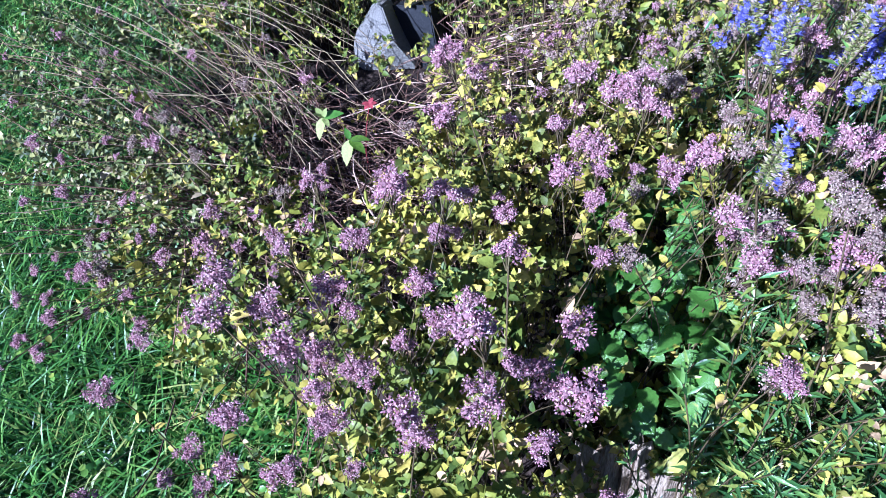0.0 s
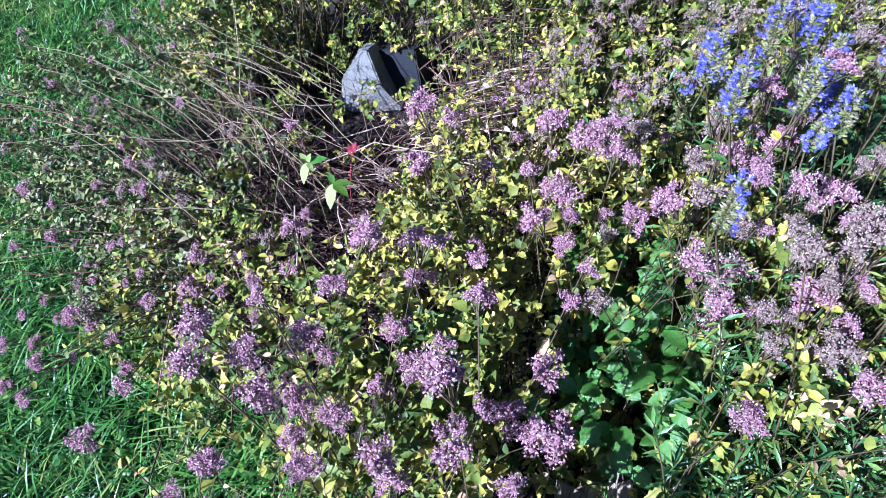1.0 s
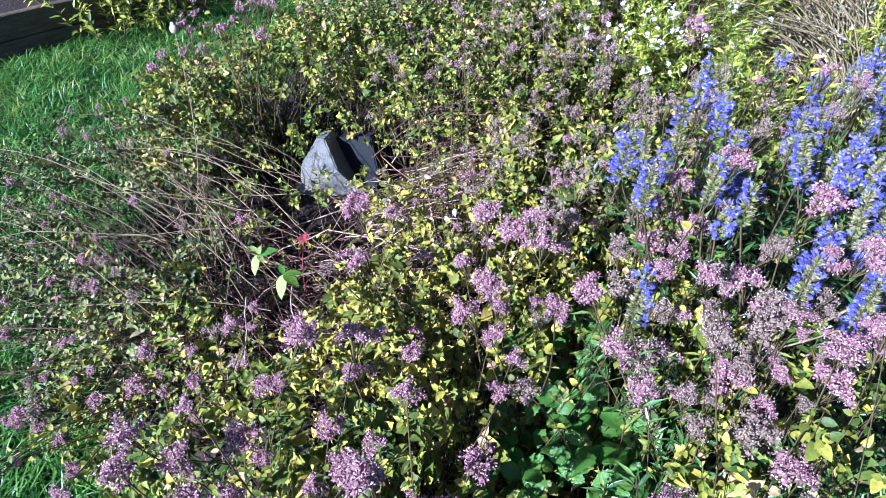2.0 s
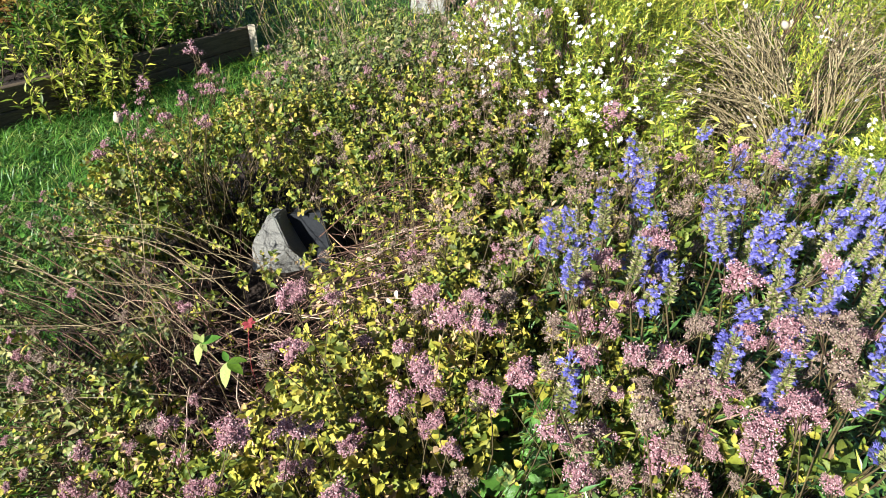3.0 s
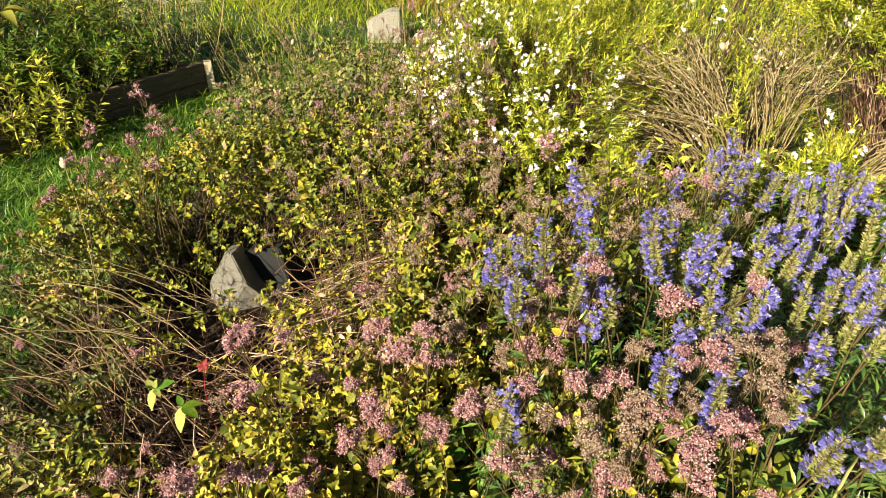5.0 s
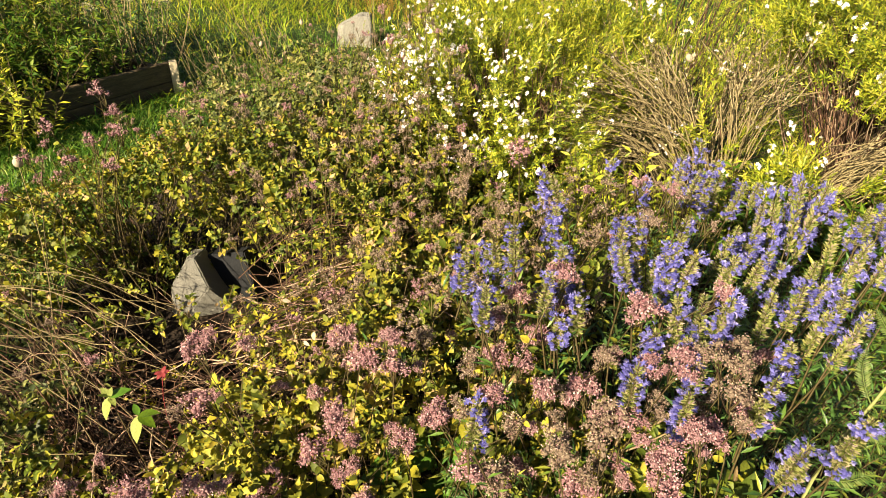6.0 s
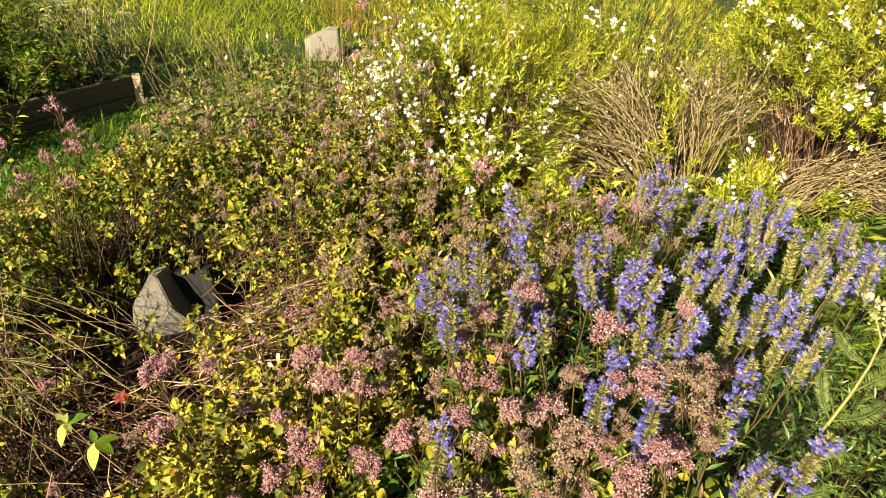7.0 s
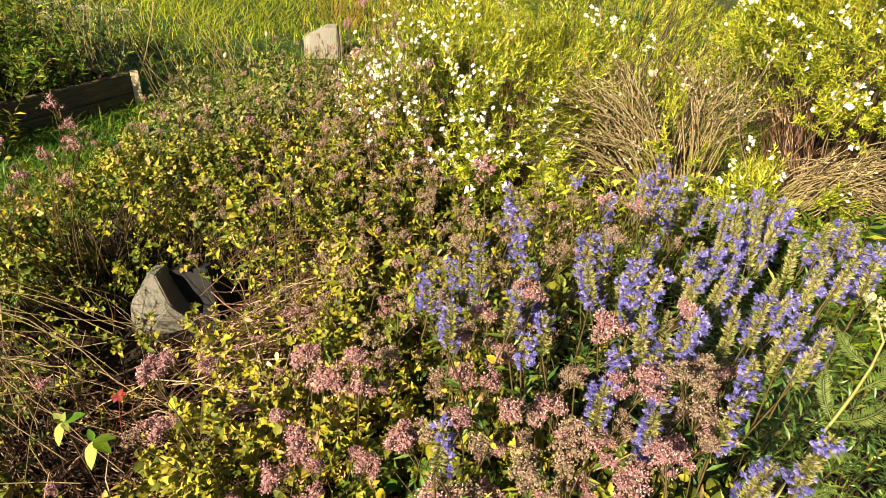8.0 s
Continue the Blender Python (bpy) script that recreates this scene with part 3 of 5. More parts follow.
def clumps(x, y, scale=1.0):
    """Uneven growth: about -1 to 1."""
    x, y = x * scale, y * scale
    return 0.5 * np.sin(31 * x + 2.1 * np.sin(17 * y)) * np.sin(29 * y + 1.7 * np.sin(13 * x)) + 0.5 * np.sin(67 * x + 3 * np.sin(37 * y)) * np.sin(59 * y)


def bare(x, y):
    """Near 1 in the hollow of dead stems and before the stone, 0 outside."""
    hollow = 1.2 - np.hypot((x + 0.47) / 0.16, (y - 0.84) / 0.26)
    stone = 1.6 - np.hypot((x + 0.60) / 0.11, (y - 1.18) / 0.15)
    broad = 1.3 - np.hypot((x - 0.07) / 0.11, (y - 0.48) / 0.13)
    lane_x, lane_y = x + 0.62, y - 1.22
    along, across = -0.5 * lane_x - 0.866 * lane_y, 0.866 * lane_x - 0.5 * lane_y
    lane = np.where((along > -0.05) & (along < 0.55), 1.6 - np.abs(across + 0.05) / 0.17, 0)
    stone = np.maximum(stone, np.minimum(lane, 0.95))
    log = 1.5 - np.hypot((x - 0.12) / 0.14, (y - 0.33) / 0.09)
    streak = np.minimum(1.4 - np.hypot((x + 0.36) / 0.16, (y - 1.04) / 0.17), 0.55)
    stone = np.maximum(stone, streak)
    return np.clip(np.maximum(np.maximum(hollow, stone), np.minimum(np.maximum(broad, log), 0.9)), 0, 0.97)


# ---- ground ----
def ground_sheet():
    near = np.linspace(-3.2, 2.6, 117)
    xs = np.concatenate([[-400, -120, -40, -15, -7, -4.5], near, [4, 7, 15, 40, 120, 400]])
    ys = np.concatenate([[-400, -120, -40, -15, -6, -3, -1.5], np.linspace(-0.8, 6.5, 147), [7.5, 9, 12, 18, 40, 120, 400]])
    gx, gy = np.meshgrid(xs, ys)
    v = np.stack([gx, gy, ground_height(gx, gy)], -1).reshape(-1, 3)
    w, h = len(xs), len(ys)
    i = (np.arange(h - 1)[:, None] * w + np.arange(w - 1)[None]).reshape(-1)
    f = np.stack([i, i + 1, i + 1 + w, i + w], -1)
    mid = v[f].mean(1)
    bed = (mid[:, 0] > bed_edge(mid[:, 1]) + 0.05) & (mid[:, 1] > 0.02) & (np.hypot((mid[:, 0] - 0.1) / 1.75, (mid[:, 1] - 1.2) / 1.55) < 1 + 0.05 * clumps(mid[:, 0], mid[:, 1], 0.2))
    g = Geo()
    g.add(v, f[~bed], 0)
    g.f.append((f[bed], 1))
    return tagged(new("ground", g.mesh("ground", [TURF, SOIL], True)), label="lawn and dark soil of the herb bed", category="ground", kind="structure")


ground_sheet()


def blades(x, y, length, lean, width, mat, name, label, turn=None):
    n = len(x)
    z = ground_height(x, y)
    a = rng.uniform(0, 2 * np.pi, n) if turn is None else turn
    d = np.stack([np.cos(a), np.sin(a), np.zeros(n)], -1)
    b = a + rng.normal(size=n) * 0.5
    side = np.stack([-np.sin(b), np.cos(b), np.zeros(n)], -1) * (width / 2)[:, None]
    base = np.stack([x, y, z - 0.005], -1)
    rows = []
    for u, w in ((0, 1.0), (0.4, 0.95), (0.75, 0.65), (1.0, 0.05)):
        p = base + d * (length * lean * u * u)[:, None]
        p[:, 2] += length * np.maximum(u - 0.38 * lean * u * u, 0.12 * u)
        rows += [p - side * w, p + side * w]
    v = np.stack(rows, 1).reshape(-1, 3)
    q = np.array([(0, 1, 3, 2), (2, 3, 5, 4), (4, 5, 7, 6)])
    f = (q[None] + (np.arange(n) * 8)[:, None, None]).reshape(-1, 4)
    g = Geo()
    g.add(v, f)
    return tagged(new(name, g.mesh(name, [mat])), label=label, category="grass", kind="stuff")


def raised_soil(x, y):
    """True inside the far board-edged bed."""
    u = (x + 1.78) * 0.431 + (y - 3.28) * 0.902
    v = (x + 1.78) * -0.902 + (y - 3.28) * 0.431
    return (u < 0.0) & (v > 0.0)


def lawn():
    n = 150000
    x = rng.uniform(-3.4, -0.1, n)
    y = rng.uniform(-0.1, 3.9, n)
    inside = x - bed_edge(y)
    keep = (rng.uniform(size=n) > smooth(-0.05, 0.35, inside)) & (x > -0.75 - 1.1 * np.maximum(y, 0.2)) & ~raised_soil(x, y)
    keep &= rng.uniform(size=n) < 0.65 + 0.35 * clumps(x, y, 0.6)
    x, y = x[keep], y[keep]
    n = len(x)
    near = smooth(1.2, 0.4, y)
    turn = 2.2 * clumps(x, y, 0.25) + rng.normal(size=n) * 1.7 + 1.0
    blades(x, y, rng.uniform(0.035, 0.085, n) + 0.05 * near * rng.uniform(size=n), rng.uniform(0.4, 1.9, n), rng.uniform(0.0025, 0.0055, n), GRASS, "lawn_grass", "thick fresh green lawn grass in sunlight", turn)
    # clover and other small broad leaves in the turf
    n = 4200
    x = rng.uniform(-2.2, -0.2, n)
    y = rng.uniform(0.1, 2.2, n)
    keep = (x < bed_edge(y) + 0.15) & (clumps(x, y, 0.5) > -0.1)
    x, y = x[keep], y[keep]
    n = len(x)
    g = Geo()
    at = np.stack([x, y, ground_height(x, y) + rng.uniform(0.015, 0.06, n)], -1)
    a0 = rng.uniform(0, 6.28, n)
    s = rng.uniform(0.006, 0.013, n)
    tilt = norm(np.array([0, 0, 1.0]) + rng.normal(size=(n, 3)) * 0.3)
    for j in range(3):
        a = a0 + j * 2.094
        d = np.stack([np.cos(a), np.sin(a), np.zeros(n)], -1)
        scatter(g, *OVATE_BLUNT, frames_of(d, tilt, s), at)
    tagged(new("clover", g.mesh("clover", [MINT_LEAF])), label="clover leaves low in the lawn", category="clover", kind="stuff")
    n = 50000
    x = rng.uniform(-6.0, 2.5, n)
    y = rng.uniform(2.4, 8.5, n)
    keep = (x > -1.1 * y) & ~((x > -0.45) & (y < 3)) & ~raised_soil(x, y) & (rng.uniform(size=n) < 0.6 + 0.4 * clumps(x, y, 0.12))
    keep &= x - bed_edge(np.minimum(y, 2.7)) < 0.35 + (y > 2.7) * 9
    x, y = x[keep], y[keep]
    n = len(x)
    fresh = (clumps(x + 3, y, 0.05) + rng.normal(size=n) * 0.35 + 0.55 * smooth(-1.2, -2.4, x) * smooth(5.6, 4.6, y)) > 0.4
    for sel, mat, name, label, hi in ((fresh, GRASS, "green_meadow_grass", "fresh green rough grass behind the beds", 0.16), (~fresh, YELLOW_GRASS, "yellow_meadow_grass", "sunlit yellow-green rough grass behind the herb bed", 0.15)):
        m = int(sel.sum())
        blades(x[sel], y[sel], rng.uniform(0.06, hi, m), rng.uniform(0.4, 1.9, m), rng.uniform(0.004, 0.008, m), mat, name, label)


lawn()


# ---- stems as parts ----
def stem_parts(name, pts, radius, mat, root, sides=3, taper=0.6):
    made = []
    for i in range(len(pts)):
        g = Geo()
        tubes(g, pts[i : i + 1] - pts[i, :1], radius[i : i + 1], sides, 0, taper)
        ob = part(name, g.mesh(name, [mat]), root)
        ob.location = pts[i, 0]
        made.append(ob)
    return made


# ---- flower heads ----
def lump_shape(seed):
    """A small ball bristling with points."""
    r = np.random.default_rng(seed)
    bm = bmesh.new()
    bmesh.ops.create_icosphere(bm, subdivisions=1, radius=1)
    v = np.array([tuple(x.co) for x in bm.verts])
    f = np.array([[x.index for x in q.verts] for q in bm.faces])
    bm.free()
    return v * r.choice([0.6, 0.8, 1.0, 1.15], (len(v), 1)), f


LUMPS = [lump_shape(i) for i in range(4)]


def head_mesh(seed, mats, tufts, per, name, bright=0.1):
    """A domed oregano cluster of many small bristling spikelets; radius about 1."""
    global rng
    keep, rng = rng, np.random.default_rng(seed)
    g = Geo()
    # a few side branches, each ending in a bunch of round tufts
    arms = 6 + seed % 4
    a = np.arange(arms) * 2.39996 + rng.uniform(0, 6)
    r = np.sqrt((np.arange(arms) + 0.2) / arms) * rng.uniform(0.48, 0.66)
    arm = np.stack([r * np.cos(a), r * np.sin(a), 0.34 * (1 - r * r) + rng.normal(size=arms) * 0.16], -1)
    k = tufts
    c = arm[np.arange(k) % arms] + random_dirs(k, -0.4, 1.0) * rng.uniform(0.10, 0.30, (k, 1))
    size = rng.uniform(0.16, 0.24, k)
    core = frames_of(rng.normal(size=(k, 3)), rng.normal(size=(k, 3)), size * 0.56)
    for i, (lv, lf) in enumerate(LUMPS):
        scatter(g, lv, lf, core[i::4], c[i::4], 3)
    d = random_dirs(k * per, -0.6, 1.0)
    who = np.repeat(np.arange(k), per)
    at = c[who] + d * (size[who] * rng.uniform(0.45, 0.95, k * per))[:, None]
    fr = frames_of(d + rng.normal(size=d.shape) * 0.55, rng.normal(size=d.shape), rng.uniform(0.055, 0.12, k * per))
    cut = int(k * per * (1 - bright))
    pick = rng.permutation(k * per)
    scatter(g, *SCALE, fr[pick[:cut]], at[pick[:cut]], 0)
    scatter(g, *SCALE, fr[pick[cut:]] * 0.9, at[pick[cut:]] + d[pick[cut:]] * 0.03, 1)
    low = np.tile(np.array([[0, 0, -0.9]]), (arms, 1))
    tubes(g, arcs(low, arm, 0.06, 4), np.full(arms, 0.035), 3, 2)
    me = g.mesh(name, mats)
    rng = keep
    return me


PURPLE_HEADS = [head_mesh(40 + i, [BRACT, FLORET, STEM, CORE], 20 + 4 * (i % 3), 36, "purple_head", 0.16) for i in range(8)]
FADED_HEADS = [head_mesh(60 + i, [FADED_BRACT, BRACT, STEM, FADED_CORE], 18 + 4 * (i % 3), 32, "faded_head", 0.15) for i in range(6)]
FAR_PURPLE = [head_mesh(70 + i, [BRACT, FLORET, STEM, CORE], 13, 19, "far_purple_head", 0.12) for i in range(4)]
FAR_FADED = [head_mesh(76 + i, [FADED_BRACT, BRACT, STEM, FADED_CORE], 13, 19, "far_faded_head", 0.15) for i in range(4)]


def oregano(key, radius, count, size=0.022, extra=0, faded=0.0, leaf=OREGANO_LEAF, label="", leaf_size=0.0125, top_gap=0.045, mid=None, stem=None):
    """mid: where the leaf mass stands when the stems have fallen away from the root."""
    (bx, by), rows = HEADS[key]
    mx, my = mid or (bx, by)
    base = Vector((bx, by, float(ground_height(bx, by))))
    root = thing("oregano_plant", base, label, "herb plant", "oregano in the herb bed")
    tips = np.array(rows)
    if extra:
        a = rng.uniform(0, 2 * np.pi, extra)
        r = radius * 1.05 * np.sqrt(rng.uniform(0, 1, extra))
        ex, ey = mx + r * np.cos(a), my + r * np.sin(a)
        ok = rng.uniform(size=extra) > bare(ex, ey)
        ex, ey = ex[ok], ey[ok]
        add = np.stack([ex, ey, canopy(ex, ey) - rng.uniform(0.0, 0.07, len(ex))], -1)
        tips = np.concatenate([tips, add])
    n = len(tips)
    off = np.array(base)
    foot = np.zeros((n, 3))
    foot[:, :2] = (tips[:, :2] - off[:2]) * (0.12 if mid else 0.35) + rng.normal(size=(n, 2)) * 0.03
    foot[:, 2] = ground_height(foot[:, 0] + bx, foot[:, 1] + by) - off[2] - 0.01
    local = tips - off
    stems = arcs(foot, local, rng.uniform(0.03, 0.14, n), 7, 0.002, 0.06)
    obs = stem_parts("flower_stem", stems, rng.uniform(0.0010, 0.0016, n), stem or STEM, root)
    for i in range(n):
        dry = rng.uniform() < faded
        pool = (FAR_FADED if dry else FAR_PURPLE) if by > 0.85 else FADED_HEADS if dry else PURPLE_HEADS
        s = size * rng.choice([0.6, 0.75, 0.85, 0.95, 1.05]) * rng.uniform(0.9, 1.1) * (0.8 if i >= len(rows) else 1)
        ob = part("flower_head", pool[int(rng.integers(len(pool)))], obs[i])
        d = Vector(stems[i, -1] - stems[i, -2]).normalized()
        d = (d + Vector((rng.normal() * 0.2 - 0.1, rng.normal() * 0.2 - 0.25, 0.55))).normalized()
        ob.matrix_basis = Matrix.Translation(local[i] - stems[i, 0]) @ d.to_track_quat("Z", "Y").to_matrix().to_4x4() @ Matrix.Rotation(rng.uniform(0, 6.28), 4, "Z") @ Matrix.Diagonal((s, s, s * rng.uniform(0.85, 1.3), 1))
    # leaf pairs up the stems, then the bushy mass below
    g = Geo()
    u = rng.uniform(0.3, 0.92, (n, 14))
    p, d = along_tubes(stems, u)
    p, d = p.reshape(-1, 3), d.reshape(-1, 3)
    open_to = rng.uniform(size=len(p)) > 0.9 * bare(p[:, 0] + bx, p[:, 1] + by)
    open_to &= np.hypot((p[:, 0] + bx + 0.60) / 0.17, (p[:, 1] + by - 1.20) / 0.17) > 1
    p, d = p[open_to], d[open_to]
    out = norm(np.cross(d, rng.normal(size=d.shape)) + 0.25 * d)
    m = len(p)
    scatter(g, *OVATE, frames_of(out, np.array([-0.1, -0.2, 1.0]) + rng.normal(size=(m, 3)) * 0.4, leaf_size * rng.uniform(0.5, 1.2, m)), p)
    count = count // 9
    a = rng.uniform(0, 2 * np.pi, count)
    r = radius * np.sqrt(rng.uniform(0, 1, count)) * (1 + 0.2 * np.sin(3 * a + bx * 9))
    x, y = mx + r * np.cos(a), my + r * np.sin(a)
    lump = clumps(x, y)
    top = canopy(x, y) - top_gap - 0.04 * (r / radius) ** 2 + 0.05 * lump
    gz = ground_height(x, y)
    hollow = bare(x, y)
    top = gz + (top - gz) * (1 - 0.75 * hollow)
    long = leaf_size * rng.uniform(2.4, 5.2, count)
    z = gz + np.maximum(top - gz, 0.02) * rng.beta(2.2, 0.85, count) - 0.6 * long
    keep = (rng.uniform(size=count) > 0.72 * hollow) & (rng.uniform(size=count) < 0.66 + 0.75 * lump)
    keep &= rng.uniform(size=count) < smooth(-0.06, 0.12, x - bed_edge(y) + (0.22 if mid else 0.0))
    keep &= (np.hypot((x + 0.60) / 0.17, (y - 1.20) / 0.17) > 1) | (rng.uniform(size=count) < 0.05)
    at = np.stack([x, y, z], -1)[keep] - off
    long = long[keep]
    k = len(at)
    grow = np.array([-0.26, -0.48, 0.75]) + rng.normal(size=(k, 3)) * 0.42 + np.concatenate([(at[:, :2] + off[:2] - np.array([mx, my])) / radius * 0.4, np.zeros((k, 1))], 1)
    fr = frames_of(grow, rng.normal(size=(k, 3)), long)
    for i, shape in enumerate(FAR_SPRIGS if by > 0.85 else SPRIGS):
        scatter(g, *shape, fr[i::8], at[i::8])
    part("foliage", g.mesh("oregano_foliage", [leaf]), root, kind="stuff")
    # short side twigs that carry the leaf mass
    pick = at[rng.permutation(k)[: max(12, k // 2)]]
    f2 = pick.copy()
    f2[:, :2] = pick[:, :2] * 0.75 + rng.normal(size=(len(pick), 2)) * 0.02
    f2[:, 2] = np.maximum(pick[:, 2] - rng.uniform(0.08, 0.25, len(pick)), ground_height(f2[:, 0] + bx, f2[:, 1] + by) - off[2])
    g = Geo()
    tubes(g, arcs(f2, pick, 0.08, 4), rng.uniform(0.0006, 0.0013, len(pick)), 3)
    part("undergrowth", g.mesh("oregano_undergrowth", [STEM]), root, kind="stuff")
    return root


PURPLE = "oregano with dense purple flower clusters on thin brown stems"
oregano("front_left", 0.22, 4800, 0.028, 12, label=PURPLE)
oregano("left", 0.27, 5600, 0.024, 22, 0.15, label="oregano with small purple clusters sprawling over the lawn edge", leaf_size=0.011, mid=(-0.62, 0.46))
oregano("far_left", 0.38, 8000, 0.022, 50, 0.35, DULL_LEAF, "thin oregano with dusky purple clusters lying over grass", 0.011, mid=(-1.00, 0.62), stem=TWIG)
oregano("lawn_edge", 0.34, 6000, 0.022, 34, 0.4, DULL_LEAF, "sparse oregano with dusky heads beside the lawn", 0.012, mid=(-1.02, 0.94))
oregano("front", 0.20, 4800, 0.030, 12, label=PURPLE)
oregano("middle", 0.24, 6600, 0.029, 10, 0.1, YELLOW_LEAF, "oregano with purple clusters and yellowing leaves", 0.012)
oregano("right", 0.19, 3900, 0.028, 22, 0.5, label=PURPLE)
oregano("front_right", 0.20, 2300, 0.027, 10, 0.5, label=PURPLE)
oregano("back", 0.29, 8200, 0.022, 40, 0.6, YELLOW_LEAF, "yellowing oregano with few pinkish heads", 0.0115)
oregano("back_right", 0.26, 4600, 0.029, 84, 0.85, label="oregano with pink and faded brown clusters")
oregano("far_middle", 0.26, 5200, 0.027, 60, 0.9, label="oregano with faded brownish flower clusters")
oregano("tall", 0.37, 16500, 0.028, 22, 0.3, OREGANO_LEAF, "tall leafy oregano with dusky purple heads", 0.0125, 0.07, mid=(-0.82, 1.32))
oregano("far", 0.36, 11000, 0.024, 70, 0.7, OREGANO_LEAF, "bushy oregano with faded purple heads", 0.012)
oregano("far_back", 0.42, 10500, 0.023, 70, 0.85, DULL_LEAF, "far oregano clump with dull brownish heads", 0.012)
oregano("savory_flank", 0.11, 1100, 0.027, 0, 0.35, DULL_LEAF, "tall oregano with dusky purple heads leaning into the flowering savory", 0.012, 0.3)
oregano("by_savory", 0.22, 3000, 0.025, 26, 0.9, label="oregano with brown heads growing into the savory")


# ---- hyssop ----
def spike_mesh(seed, bloom):
    """A hyssop spike along +z, 1 long: stacked whorls of bristly calyces, lipped flowers mostly on one side."""
    global rng
    keep, rng = rng, np.random.default_rng(seed)
    g = Geo()
    tubes(g, arcs(np.array([[0, 0, -0.6]]), np.array([[0.0, 0, 0.98]]), 0.03, 6), [0.016], 4, 2)
    turns = 15
    for i in range(turns):
        h = i / turns + rng.normal() * 0.01
        taper = 1.0 - 0.55 * max(0.0, h - 0.55) / 0.45
        k = 30
        a = rng.uniform(0, 2 * np.pi, k)
        d = norm(np.stack([np.cos(a), np.sin(a), rng.uniform(0.35, 1.1, k)], -1))
        at = d * rng.uniform(0.01, 0.045, (k, 1)) + np.array([0, 0, h])
        scatter(g, *CALYX_TUBE, frames_of(d, rng.normal(size=d.shape), taper * rng.uniform(0.06, 0.12, k)), at, 0)
        # two narrow bracts under each whorl
        a = rng.uniform(0, 6.28) + np.array([0.0, np.pi])
        d = norm(np.stack([np.cos(a), np.sin(a), np.full(2, 0.5)], -1))
        scatter(g, *BROADLANCE, frames_of(d, np.tile(np.array([[0, 0, 1.0]]), (2, 1)), rng.uniform(0.10, 0.17, 2) * taper), np.tile(np.array([[0, 0, h - 0.02]]), (2, 1)), 3 if h < 0.25 else 0)
        if rng.uniform() > bloom or h > 0.93:
            continue
        k = int(rng.integers(4, 11))
        a = rng.normal(size=k) * 1.25 - 1.3
        d = norm(np.stack([np.cos(a), np.sin(a), rng.uniform(0.1, 0.7, k)], -1))
        at = d * rng.uniform(0.08, 0.15, (k, 1)) + np.array([0, 0, h + 0.02]) + rng.normal(size=(k, 3)) * 0.012
        rot = frames_of(d, np.array([0, 0, 1.0]) + rng.normal(size=d.shape) * 0.5, rng.uniform(0.06, 0.105, k))
        scatter(g, *LIPPED, rot, at, 1)
    me = g.mesh("hyssop_spike", [CALYX, HYSSOP_BLUE, STEM, HYSSOP_LEAF])
    rng = keep
    return me


def lipped_flower():
    """A small flower opening along +y: a tube, a notched upper lip, a broad spreading lower lip and long stamens."""
    v, f = [], []

    def blade(root, tip, width, lift):
        a, b = np.array(root, float), np.array(tip, float)
        side = norm(np.cross(b - a, np.array([0.0, 0.3, 1.0]))) * width
        m = a * 0.4 + b * 0.6 + np.array([0, 0, lift])
        k = len(v)
        v.extend([a, m - side, m + side, b])
        f.extend([(k, k + 2, k + 1), (k + 1, k + 2, k + 3)])

    blade((0, -0.5, 0), (0, 0.15, 0), 0.16, 0.0)
    blade((0, 0, 0), (-0.12, 0.45, 0.45), 0.17, 0.0)
    blade((0, 0, 0), (0.12, 0.45, 0.45), 0.17, 0.0)
    blade((0, 0, 0), (-0.5, 0.35, -0.15), 0.2, 0.05)
    blade((0, 0, 0), (0.5, 0.35, -0.15), 0.2, 0.05)
    blade((0, 0, 0), (0, 0.6, -0.4), 0.3, 0.05)
    for x, z in ((-0.25, 0.35), (0.2, 0.45), (-0.1, 0.1), (0.3, 0.1)):
        blade((0, 0, 0), (x, 0.95, z), 0.035, 0.0)
    return np.array(v), np.array(f)


LIPPED = lipped_flower()
CALYX_TUBE = (LANCE[0] * np.array([1.9, 1, 1]), LANCE[1])
SPIKE_MESHES = [spike_mesh(80 + i, b) for i, b in enumerate((0.8, 0.5, 0.65, 0.4, 0.75, 0.55, 0.25, 0.6))]


def lance_leaves(g, curves, per, low, high, shape=BROADLANCE, start=0.25):
    u = rng.uniform(start, 1.0, (len(curves), per))
    p, d = along_tubes(curves, u)
    p, d = p.reshape(-1, 3), d.reshape(-1, 3)
    out = norm(norm(np.cross(d, rng.normal(size=d.shape))) + 0.6 * d)
    scatter(g, *shape, frames_of(out, np.array([0, -0.2, 1.0]) + rng.normal(size=p.shape) * 0.3, rng.uniform(low, high, len(p))), p)


